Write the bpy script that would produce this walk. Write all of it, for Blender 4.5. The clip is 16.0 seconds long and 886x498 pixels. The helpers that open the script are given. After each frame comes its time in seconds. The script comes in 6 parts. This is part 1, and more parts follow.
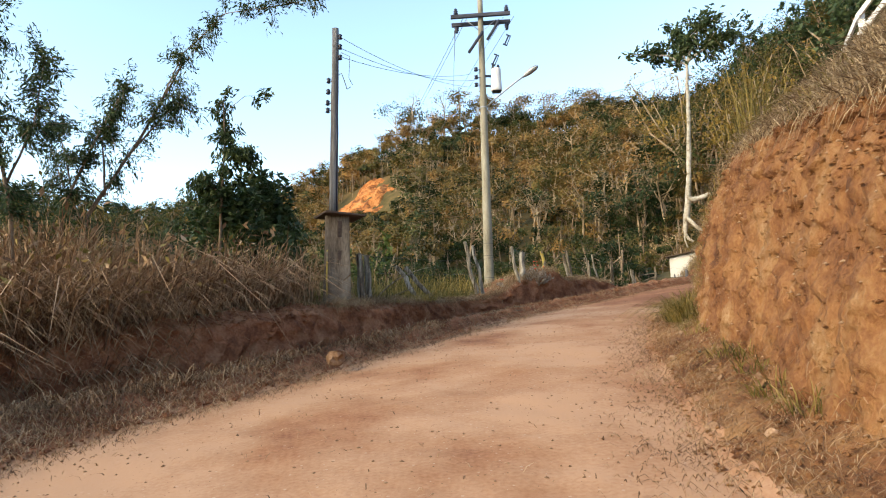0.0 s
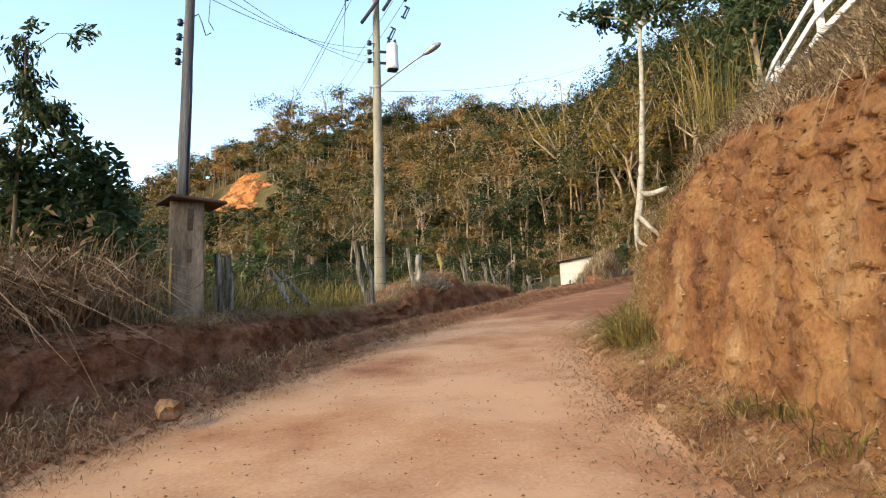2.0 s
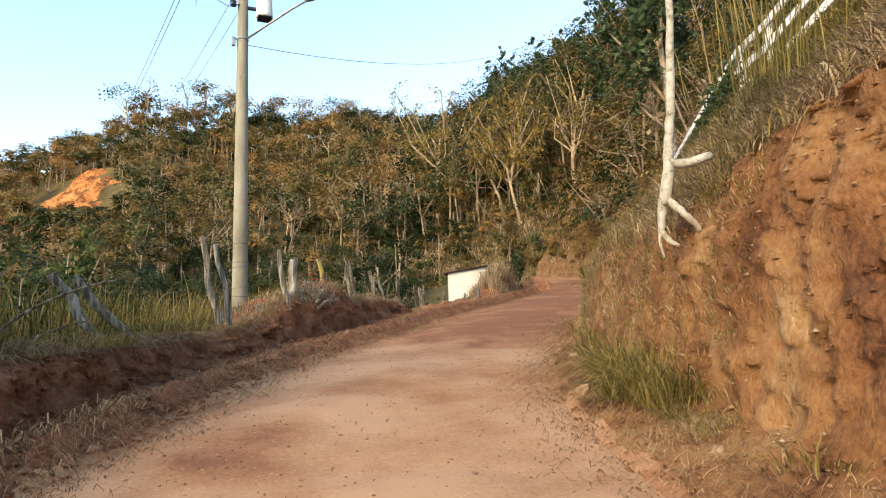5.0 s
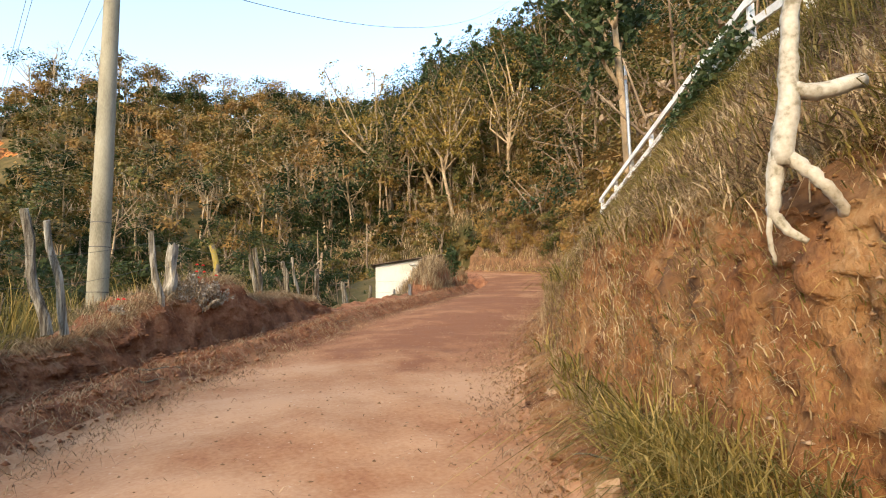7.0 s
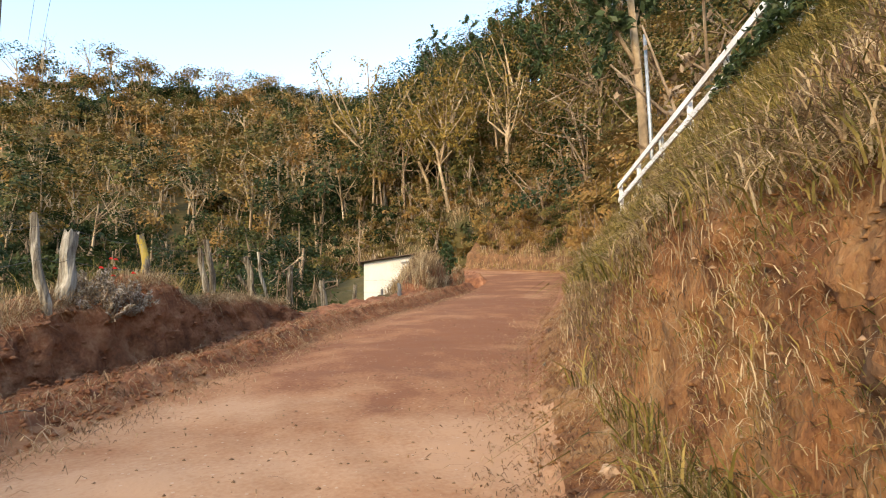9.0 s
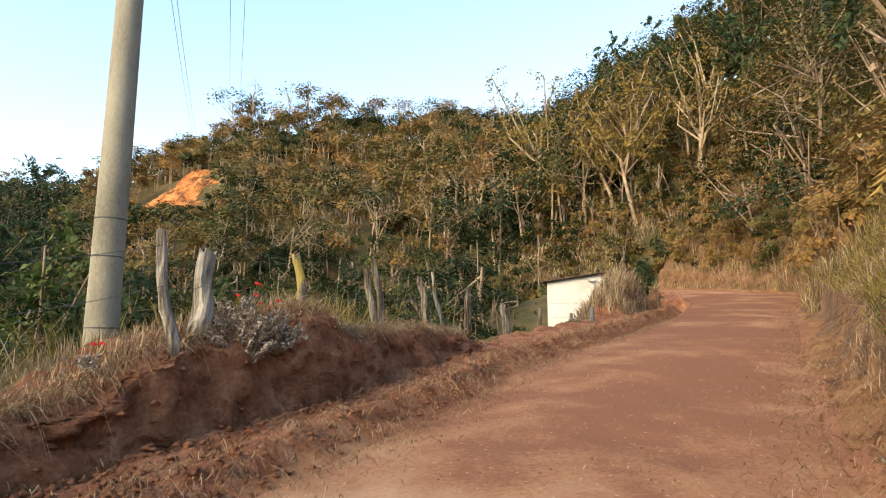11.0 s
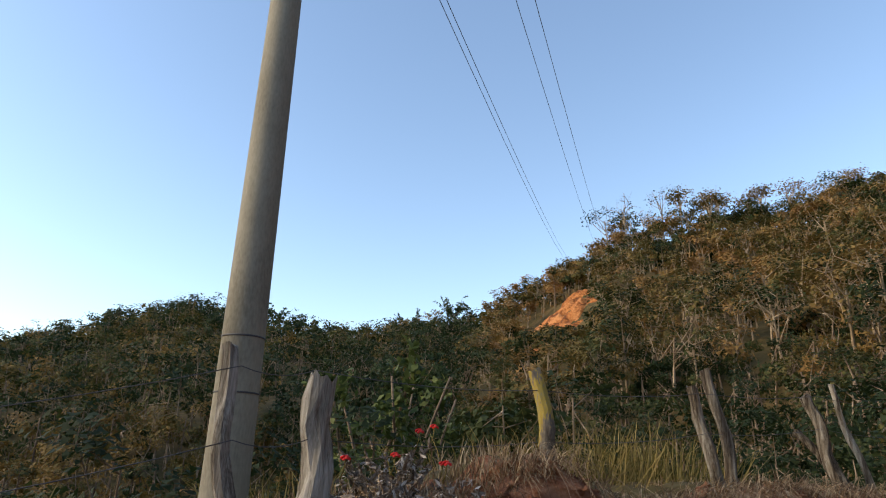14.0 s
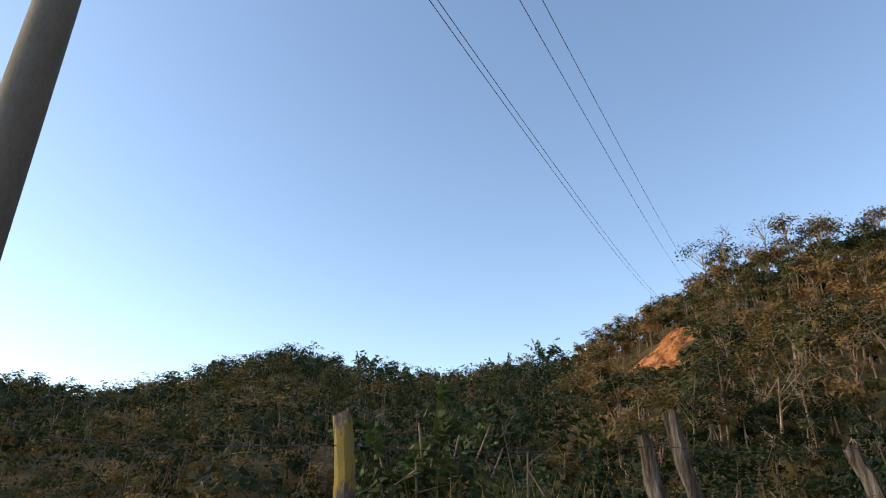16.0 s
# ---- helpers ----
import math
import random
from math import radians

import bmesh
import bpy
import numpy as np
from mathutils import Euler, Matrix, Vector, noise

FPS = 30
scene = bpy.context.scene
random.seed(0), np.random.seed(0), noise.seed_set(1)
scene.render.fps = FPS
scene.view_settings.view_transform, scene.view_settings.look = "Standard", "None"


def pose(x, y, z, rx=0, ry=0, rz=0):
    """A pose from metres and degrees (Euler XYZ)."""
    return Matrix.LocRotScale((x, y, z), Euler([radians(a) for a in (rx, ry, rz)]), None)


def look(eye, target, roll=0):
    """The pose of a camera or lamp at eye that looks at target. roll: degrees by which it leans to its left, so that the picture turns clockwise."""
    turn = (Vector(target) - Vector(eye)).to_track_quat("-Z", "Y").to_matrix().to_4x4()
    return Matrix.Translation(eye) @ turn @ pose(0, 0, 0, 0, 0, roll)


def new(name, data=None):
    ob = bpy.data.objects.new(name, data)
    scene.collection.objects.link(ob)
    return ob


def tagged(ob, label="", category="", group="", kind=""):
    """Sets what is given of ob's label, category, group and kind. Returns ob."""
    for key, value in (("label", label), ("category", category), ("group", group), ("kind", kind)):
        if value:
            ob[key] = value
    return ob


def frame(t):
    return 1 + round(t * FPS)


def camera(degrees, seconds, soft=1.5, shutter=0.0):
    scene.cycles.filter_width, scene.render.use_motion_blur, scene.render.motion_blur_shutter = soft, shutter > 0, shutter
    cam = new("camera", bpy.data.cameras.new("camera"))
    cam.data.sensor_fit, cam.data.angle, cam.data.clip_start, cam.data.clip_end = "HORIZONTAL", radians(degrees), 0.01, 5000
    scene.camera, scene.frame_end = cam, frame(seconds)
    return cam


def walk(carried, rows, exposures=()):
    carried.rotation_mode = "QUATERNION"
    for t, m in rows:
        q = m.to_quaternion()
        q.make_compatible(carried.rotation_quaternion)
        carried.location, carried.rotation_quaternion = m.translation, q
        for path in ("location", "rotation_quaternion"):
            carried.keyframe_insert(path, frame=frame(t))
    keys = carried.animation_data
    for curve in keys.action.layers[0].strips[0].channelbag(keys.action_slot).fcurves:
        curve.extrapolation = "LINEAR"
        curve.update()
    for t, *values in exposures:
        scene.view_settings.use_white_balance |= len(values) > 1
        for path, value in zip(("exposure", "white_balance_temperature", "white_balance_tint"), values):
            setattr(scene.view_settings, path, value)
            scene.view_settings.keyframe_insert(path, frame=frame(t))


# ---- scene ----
cam = camera(69.6, 16.0, soft=1.1)
PATH = [
    (0, pose(0.000, 0.000, 1.500, 97.84, 1.34, -0.22)),
    (0.5, pose(-0.063, 0.770, 1.618, 97.58, 1.31, -2.74)),
    (1, pose(-0.141, 1.396, 1.703, 97.81, 1.26, -5.09)),
    (1.5, pose(-0.121, 2.147, 1.803, 97.80, 1.37, -8.84)),
    (2, pose(-0.133, 2.789, 1.889, 97.67, 1.65, -11.11)),
    (2.5, pose(-0.124, 3.444, 1.951, 97.97, 1.59, -12.74)),
    (3, pose(-0.081, 4.108, 2.008, 98.30, 1.73, -12.48)),
    (3.5, pose(-0.023, 4.763, 2.090, 98.31, 1.65, -15.99)),
    (4, pose(0.035, 5.446, 2.174, 98.38, 1.86, -17.88)),
    (4.5, pose(0.141, 6.052, 2.215, 98.46, 1.99, -20.32)),
    (7, pose(1.423, 9.230, 2.655, 97.34, 1.13, -29.46)),
    (7.5, pose(1.711, 9.779, 2.698, 97.37, 1.02, -30.18)),
    (8, pose(2.088, 10.300, 2.739, 97.24, 1.21, -30.37)),
    (10.5, pose(3.365, 13.146, 3.117, 98.19, -0.22, -21.63)),
    (11, pose(3.440, 13.638, 3.184, 98.90, -0.28, -14.02)),
    (11.5, pose(3.567, 14.251, 3.266, 99.08, -0.67, -9.85)),
    (12, pose(3.721, 14.762, 3.355, 100.99, -0.67, -4.69)),
    (12.5, pose(3.940, 15.379, 3.440, 102.44, -1.03, -2.55)),
    (13, pose(4.142, 15.828, 3.514, 105.53, -1.46, 6.39)),
    (13.5, pose(4.390, 16.423, 3.574, 107.25, -1.49, 12.19)),
    (14, pose(4.658, 17.014, 3.661, 108.70, -1.44, 20.37)),
    (14.5, pose(4.920, 17.577, 3.721, 109.62, -1.71, 21.49)),
    (15, pose(5.166, 18.163, 3.817, 110.02, -1.59, 25.78)),
    (15.5, pose(5.413, 18.639, 3.869, 111.10, -2.06, 27.95)),
    (16, pose(5.732, 19.220, 3.922, 112.41, -2.04, 29.04)),
]
EXPOSURES = [(0.0, 1.85, 7100, 4), (3.5, 1.85, 7100, 4), (7.5, 2.05, 7450, 7), (10.5, 1.95, 7250, 6), (12.0, 1.92, 7200, 6), (13.2, 1.52, 6900, 8), (14.2, 1.04, 6700, 10), (16.0, 0.92, 6600, 11)]
walk(cam, PATH, EXPOSURES)

# ---- world and sun ----
SUN_AZ, SUN_EL = -122.0, 24.0
world = bpy.data.worlds.new("world")
scene.world = world
world.use_nodes = True
wn = world.node_tree
sky = wn.nodes.new("ShaderNodeTexSky")
sky.sky_type = "NISHITA"
sky.sun_disc = False
sky.sun_elevation, sky.sun_rotation = radians(SUN_EL), radians(SUN_AZ)
sky.air_density, sky.dust_density, sky.ozone_density = 1.0, 0.6, 1.3
wn.links.new(sky.outputs[0], wn.nodes["Background"].inputs[0])
wn.nodes["Background"].inputs[1].default_value = 0.15
sun = new("sun", bpy.data.lights.new("sun", "SUN"))
sun.data.energy, sun.data.angle, sun.data.color = 1.4, radians(24), (1.0, 0.76, 0.47)
_az, _el = radians(SUN_AZ), radians(SUN_EL)
sun.matrix_world = look((math.sin(_az) * math.cos(_el) * 50, math.cos(_az) * math.cos(_el) * 50, math.sin(_el) * 50), (0, 0, 0))

# ---- materials ----
def ramp_mat(name, stops, scale=6.0, detail=6.0, rough=0.95, bump=0.3, bump_scale=40.0, dist=0.02, island=0.0, objrand=0.0, stretch=(1, 1, 1),
             spots=None, attr=None, translucent=0.0, metal=0.0, crag=0.0):
    """A procedural surface: a colour ramp over two scales of noise, with fine relief."""
    m = bpy.data.materials.new(name)
    m.use_nodes = True
    nt = m.node_tree
    N, K = nt.nodes.new, nt.links.new
    bsdf = nt.nodes["Principled BSDF"]
    bsdf.inputs["Roughness"].default_value = rough
    bsdf.inputs["Metallic"].default_value = metal
    bsdf.inputs["Specular IOR Level"].default_value = 0.25
    co = N("ShaderNodeTexCoord")
    mp = N("ShaderNodeMapping")
    mp.inputs["Scale"].default_value = stretch
    K(co.outputs["Object"], mp.inputs[0])
    big = N("ShaderNodeTexNoise")
    big.inputs["Scale"].default_value, big.inputs["Detail"].default_value = scale, detail
    big.inputs["Roughness"].default_value = 0.62
    K(mp.outputs[0], big.inputs["Vector"])
    small = N("ShaderNodeTexNoise")
    small.inputs["Scale"].default_value, small.inputs["Detail"].default_value = bump_scale, 5.0
    K(mp.outputs[0], small.inputs["Vector"])
    add = N("ShaderNodeMath")
    add.operation = "MULTIPLY_ADD"
    K(small.outputs["Fac"], add.inputs[0])
    add.inputs[1].default_value = 0.35
    K(big.outputs["Fac"], add.inputs[2])
    val = N("ShaderNodeMath")
    val.operation = "SUBTRACT"
    K(add.outputs[0], val.inputs[0])
    val.inputs[1].default_value = 0.175
    fac = val.outputs[0]
    if island or objrand or attr:
        extra = N("ShaderNodeMath")
        extra.operation = "MULTIPLY_ADD"
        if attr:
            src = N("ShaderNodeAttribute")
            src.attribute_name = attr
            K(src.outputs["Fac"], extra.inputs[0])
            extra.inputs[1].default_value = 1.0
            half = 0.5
        elif island:
            src = N("ShaderNodeNewGeometry")
            K(src.outputs["Random Per Island"], extra.inputs[0])
            extra.inputs[1].default_value = island
            half = island / 2
        else:
            src = N("ShaderNodeObjectInfo")
            K(src.outputs["Random"], extra.inputs[0])
            extra.inputs[1].default_value = objrand
            half = objrand / 2
        off = N("ShaderNodeMath")
        off.operation = "SUBTRACT"
        K(fac, off.inputs[0])
        off.inputs[1].default_value = half
        K(off.outputs[0], extra.inputs[2])
        fac = extra.outputs[0]
    ramp = N("ShaderNodeValToRGB")
    ramp.color_ramp.elements[0].position, ramp.color_ramp.elements[1].position = stops[0][0], stops[-1][0]
    ramp.color_ramp.elements[0].color, ramp.color_ramp.elements[1].color = (*stops[0][1], 1), (*stops[-1][1], 1)
    for p, c in stops[1:-1]:
        ramp.color_ramp.elements.new(p).color = (*c, 1)
    K(fac, ramp.inputs[0])
    col = ramp.outputs[0]
    for sc, thr, colour, amount in spots or ():
        vor = N("ShaderNodeTexVoronoi")
        vor.inputs["Scale"].default_value = sc
        K(mp.outputs[0], vor.inputs["Vector"])
        less = N("ShaderNodeMath")
        less.operation = "LESS_THAN"
        K(vor.outputs["Distance"], less.inputs[0])
        less.inputs[1].default_value = thr
        gain = N("ShaderNodeMath")
        gain.operation = "MULTIPLY"
        K(less.outputs[0], gain.inputs[0])
        gain.inputs[1].default_value = amount
        mix = N("ShaderNodeMix")
        mix.data_type = "RGBA"
        K(gain.outputs[0], mix.inputs["Factor"])
        K(col, mix.inputs["A"])
        mix.inputs["B"].default_value = (*colour, 1)
        col = mix.outputs["Result"]
    K(col, bsdf.inputs["Base Color"])
    if bump:
        bp = N("ShaderNodeBump")
        bp.inputs["Strength"].default_value, bp.inputs["Distance"].default_value = bump, dist
        height = add.outputs[0]
        if crag:
            # crumbly lumps: cells whose places are shaken by the noise
            shake = N("ShaderNodeVectorMath")
            shake.operation = "MULTIPLY_ADD"
            K(big.outputs["Color"], shake.inputs[0])
            shake.inputs[1].default_value = (0.5, 0.5, 0.5)
            K(mp.outputs[0], shake.inputs[2])
            cells = N("ShaderNodeTexVoronoi")
            cells.inputs["Scale"].default_value = crag
            cells.inputs["Detail"].default_value = 3.0
            K(shake.outputs[0], cells.inputs["Vector"])
            mixed = N("ShaderNodeMath")
            mixed.operation = "MULTIPLY_ADD"
            K(cells.outputs["Distance"], mixed.inputs[0])
            mixed.inputs[1].default_value = -0.8
            K(add.outputs[0], mixed.inputs[2])
            height = mixed.outputs[0]
        K(height, bp.inputs["Height"])
        K(bp.outputs[0], bsdf.inputs["Normal"])
    if translucent:
        tr = N("ShaderNodeBsdfTranslucent")
        K(col, tr.inputs["Color"])
        ms = N("ShaderNodeMixShader")
        ms.inputs[0].default_value = translucent
        K(bsdf.outputs[0], ms.inputs[1])
        K(tr.outputs[0], ms.inputs[2])
        K(ms.outputs[0], nt.nodes["Material Output"].inputs["Surface"])
    return m


M_ROAD = ramp_mat("road_dirt", [(0.3, (0.20, 0.084, 0.042)), (0.44, (0.29, 0.138, 0.069)), (0.54, (0.335, 0.180, 0.097)), (0.70, (0.41, 0.242, 0.142))], 0.8, 10, 0.95, 0.6, 26, 0.024, attr="soil",
                  spots=[(9, 0.10, (0.48, 0.37, 0.28), 0.5), (13, 0.09, (0.16, 0.08, 0.05), 0.5)])
M_RED = ramp_mat("red_soil", [(0.3, (0.115, 0.045, 0.024)), (0.5, (0.27, 0.112, 0.056)), (0.7, (0.40, 0.21, 0.12))], 2.6, 13, 0.97, 0.8, 24, 0.035, crag=17.0)
M_WALL = ramp_mat("orange_earth", [(0.28, (0.085, 0.036, 0.018)), (0.38, (0.165, 0.072, 0.032)), (0.47, (0.225, 0.105, 0.045)), (0.56, (0.275, 0.14, 0.06)), (0.66, (0.32, 0.185, 0.088)), (0.8, (0.42, 0.30, 0.185))], 1.9, 14, 0.96, 0.75, 34, 0.03, crag=24.0, stretch=(1, 1, 0.6))
M_SLOPE = ramp_mat("slope_soil", [(0.3, (0.065, 0.034, 0.018)), (0.5, (0.15, 0.078, 0.038)), (0.7, (0.24, 0.14, 0.075))], 2.2, 8, 0.97, 0.7, 22, 0.05)
M_GROUND = ramp_mat("hill_ground", [(0.3, (0.035, 0.032, 0.012)), (0.5, (0.08, 0.062, 0.022)), (0.7, (0.16, 0.10, 0.04))], 0.12, 8, 0.97, 0.8, 1.2, 0.5)
M_SCAR = ramp_mat("bare_scar", [(0.36, (0.14, 0.05, 0.018)), (0.46, (0.33, 0.115, 0.03)), (0.62, (0.52, 0.22, 0.075))], 0.5, 12, 0.97, 1.0, 2, 0.5)
M_DRY = ramp_mat("dry_grass", [(0.25, (0.10, 0.062, 0.036)), (0.5, (0.27, 0.188, 0.106)), (0.75, (0.46, 0.36, 0.23))], 1.2, 4, 0.8, 0, 20, island=0.55, translucent=0.2)
M_STRAW = ramp_mat("brown_straw", [(0.25, (0.105, 0.058, 0.033)), (0.5, (0.265, 0.158, 0.087)), (0.8, (0.47, 0.33, 0.20))], 1.2, 4, 0.85, 0, 20, island=0.5, translucent=0.2)
M_GREEN = ramp_mat("green_grass", [(0.22, (0.06, 0.058, 0.013)), (0.5, (0.18, 0.142, 0.036)), (0.78, (0.36, 0.27, 0.10))], 1.2, 4, 0.7, 0, 20, island=0.55, translucent=0.3)
# the attribute holds each tree's kind plus painted light and dark by area
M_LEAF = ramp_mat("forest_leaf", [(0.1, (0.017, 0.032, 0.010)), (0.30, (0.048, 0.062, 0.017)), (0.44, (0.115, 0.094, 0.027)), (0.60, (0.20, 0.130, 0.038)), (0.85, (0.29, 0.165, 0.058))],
                  0.1, 3, 0.75, 0, 3, attr="species_light", translucent=0.28)
# yellow leaf with the low sun's warm light put into its colour
M_SUNGOLD = ramp_mat("sunlit_gold_leaf", [(0.2, (0.09, 0.075, 0.018)), (0.5, (0.22, 0.155, 0.035)), (0.8, (0.36, 0.23, 0.065))], 0.4, 3, 0.75, 0, 3, island=0.5, translucent=0.3)
M_DARKLEAF = ramp_mat("dark_leaf", [(0.2, (0.018, 0.036, 0.014)), (0.5, (0.045, 0.072, 0.028)), (0.8, (0.09, 0.12, 0.05))], 0.6, 3, 0.5, 0, 3, island=0.5, translucent=0.35)
M_BUSHLEAF = ramp_mat("fresh_green_leaf", [(0.2, (0.028, 0.05, 0.012)), (0.5, (0.075, 0.105, 0.026)), (0.8, (0.15, 0.175, 0.05))], 0.5, 3, 0.6, 0, 3, island=0.4, translucent=0.3)
M_BARK = ramp_mat("pale_bark", [(0.3, (0.08, 0.055, 0.038)), (0.5, (0.19, 0.135, 0.09)), (0.7, (0.34, 0.26, 0.18))], 1.5, 6, 0.9, 0.4, 12, 0.02, stretch=(1, 1, 0.4))
M_WHITEBARK = ramp_mat("white_bark", [(0.26, (0.12, 0.10, 0.065)), (0.38, (0.21, 0.19, 0.14)), (0.46, (0.34, 0.315, 0.26)), (0.7, (0.48, 0.46, 0.41))], 11, 12, 0.88, 0.8, 40, 0.010)
M_CONCRETE = ramp_mat("pole_concrete", [(0.3, (0.155, 0.142, 0.105)), (0.48, (0.25, 0.23, 0.175)), (0.7, (0.34, 0.32, 0.25))], 2.2, 9, 0.9, 0.35, 60, 0.005, stretch=(1, 1, 0.35),
                      spots=[(6, 0.07, (0.12, 0.105, 0.08), 0.5)])
M_OLDWALL = ramp_mat("stained_render", [(0.3, (0.05, 0.038, 0.028)), (0.46, (0.125, 0.098, 0.072)), (0.58, (0.19, 0.155, 0.118)), (0.72, (0.28, 0.235, 0.18))], 1.8, 10, 0.95, 0.7, 30, 0.012, stretch=(1.4, 1.4, 0.35))
M_DARKWOOD = ramp_mat("dark_pole_timber", [(0.3, (0.05, 0.05, 0.055)), (0.5, (0.12, 0.12, 0.125)), (0.7, (0.24, 0.23, 0.21))], 2, 7, 0.85, 0.4, 30, 0.006, stretch=(6, 6, 0.3))
M_PALEPOST = ramp_mat("bleached_post_wood", [(0.36, (0.045, 0.036, 0.027)), (0.47, (0.13, 0.114, 0.09)), (0.56, (0.235, 0.215, 0.178)), (0.70, (0.38, 0.36, 0.315))], 5, 10, 0.92, 1.0, 46, 0.015, stretch=(4, 4, 0.2), objrand=0.12)
M_HILLBARK = ramp_mat("dry_limb_bark", [(0.3, (0.12, 0.085, 0.052)), (0.5, (0.26, 0.19, 0.12)), (0.7, (0.44, 0.34, 0.23))], 0.6, 4, 0.9, 0, 6)
M_SPINY = ramp_mat("grey_spines", [(0.25, (0.10, 0.08, 0.062)), (0.5, (0.26, 0.22, 0.18)), (0.75, (0.46, 0.42, 0.37))], 3, 4, 0.85, 0, 20, island=0.5)
M_HOUSE = ramp_mat("weathered_wall_paint", [(0.3, (0.36, 0.33, 0.28)), (0.48, (0.52, 0.50, 0.455)), (0.7, (0.60, 0.585, 0.55))], 1.0, 9, 0.85, 0.25, 30, 0.004, stretch=(1, 1, 0.5))
M_POST = ramp_mat("grey_post_wood", [(0.36, (0.025, 0.018, 0.012)), (0.46, (0.085, 0.066, 0.046)), (0.55, (0.165, 0.14, 0.105)), (0.70, (0.31, 0.285, 0.235))], 5, 10, 0.92, 1.0, 46, 0.025, stretch=(4, 4, 0.2), objrand=0.14)
M_LICHEN = ramp_mat("lichen_post_wood", [(0.3, (0.07, 0.055, 0.038)), (0.47, (0.18, 0.15, 0.11)), (0.52, (0.38, 0.27, 0.05)), (0.60, (0.36, 0.27, 0.07)), (0.66, (0.24, 0.21, 0.16))], 2.6, 8, 0.92, 0.9, 40, 0.01, stretch=(2, 2, 0.8))
M_WHITE = ramp_mat("white_paint", [(0.3, (0.55, 0.53, 0.49)), (0.5, (0.74, 0.73, 0.70)), (0.7, (0.80, 0.79, 0.77))], 1.2, 7, 0.7, 0.15, 40, 0.003)
M_ROOF = ramp_mat("roof_fibre", [(0.3, (0.04, 0.028, 0.022)), (0.6, (0.115, 0.08, 0.06))], 2, 6, 0.9, 0.3, 20, 0.01)
M_STEEL = ramp_mat("galvanised_steel", [(0.3, (0.22, 0.24, 0.26)), (0.7, (0.42, 0.44, 0.46))], 5, 4, 0.5, 0.1, 40, 0.002, metal=0.6)
M_DARK = ramp_mat("dark_insulator", [(0.3, (0.014, 0.017, 0.03)), (0.7, (0.035, 0.042, 0.07))], 5, 4, 0.35, 0, 40)
M_BEAM = ramp_mat("crossarm_timber", [(0.3, (0.03, 0.035, 0.05)), (0.7, (0.085, 0.09, 0.115))], 3, 5, 0.8, 0.2, 30, 0.004, stretch=(0.4, 3, 3))
M_WIRE = ramp_mat("wire", [(0.3, (0.05, 0.05, 0.055)), (0.7, (0.10, 0.10, 0.10))], 3, 2, 0.6, 0, 20)
M_STONE = ramp_mat("stone", [(0.3, (0.13, 0.07, 0.038)), (0.5, (0.24, 0.145, 0.085)), (0.7, (0.36, 0.25, 0.165))], 6, 6, 0.9, 0.5, 40, 0.01, objrand=0.35, island=0)
M_FLOWER = ramp_mat("red_petal", [(0.3, (0.6, 0.02, 0.02)), (0.7, (0.8, 0.05, 0.04))], 5, 3, 0.6, 0, 20, translucent=0.3)
M_BLUE = ramp_mat("blue_cloth", [(0.3, (0.05, 0.25, 0.33)), (0.7, (0.12, 0.42, 0.50))], 8, 4, 0.8, 0.3, 60, 0.004)

# ---- mesh helpers ----
RNG = np.random.default_rng(7)


def mesh_np(name, verts, faces, mats, face_mat=None, smooth=False, attr=None):
    """A mesh from arrays of corners and of faces with the same number of corners each (or two such arrays)."""
    me = bpy.data.meshes.new(name)
    groups = faces if isinstance(faces, (list, tuple)) else [faces]
    groups = [np.asarray(g, np.int32) for g in groups if len(g)]
    verts = np.asarray(verts, np.float32)
    loops = np.concatenate([g.ravel() for g in groups])
    sizes = np.concatenate([np.full(len(g), g.shape[1], np.int32) for g in groups])
    me.vertices.add(len(verts))
    me.vertices.foreach_set("co", verts.ravel())
    me.loops.add(len(loops))
    me.loops.foreach_set("vertex_index", loops)
    me.polygons.add(len(sizes))
    me.polygons.foreach_set("loop_start", np.r_[0, np.cumsum(sizes)[:-1]].astype(np.int32))
    me.polygons.foreach_set("loop_total", sizes)
    for m in mats:
        me.materials.append(m)
    if face_mat is not None:
        me.polygons.foreach_set("material_index", np.asarray(face_mat, np.int32))
    if smooth:
        me.polygons.foreach_set("use_smooth", np.ones(len(sizes), bool))
    if attr is not None:
        a = me.attributes.new(attr[0], "FLOAT", "POINT")
        a.data.foreach_set("value", np.asarray(attr[1], np.float32))
    me.update(calc_edges=True)
    return me


def part(name, bm, material, parent=None, label=""):
    """Links a bmesh as one mesh object, under a thing or a part where one is given."""
    me = bpy.data.meshes.new(name)
    bmesh.ops.recalc_face_normals(bm, faces=bm.faces)
    bm.to_mesh(me)
    bm.free()
    me.materials.append(material)
    ob = new(name, me)
    ob.parent = parent
    return tagged(ob, label)


def empty(name, place, turn=0.0):
    ob = new(name)
    ob.empty_display_size = 0.2
    ob.matrix_basis = pose(*place, 0, 0, turn)
    return ob


def box(bm, size, at=(0, 0, 0), turn=None, bevel=0.0):
    r = bmesh.ops.create_cube(bm, size=1.0)
    m = Matrix.Translation(at) @ (turn or Matrix()) @ Matrix.Diagonal((*size, 1))
    bmesh.ops.transform(bm, matrix=m, verts=r["verts"])
    if bevel:
        edges = {e for v in r["verts"] for e in v.link_edges}
        bmesh.ops.bevel(bm, geom=list(edges), offset=bevel, segments=2, affect="EDGES", profile=0.6)
    return bm


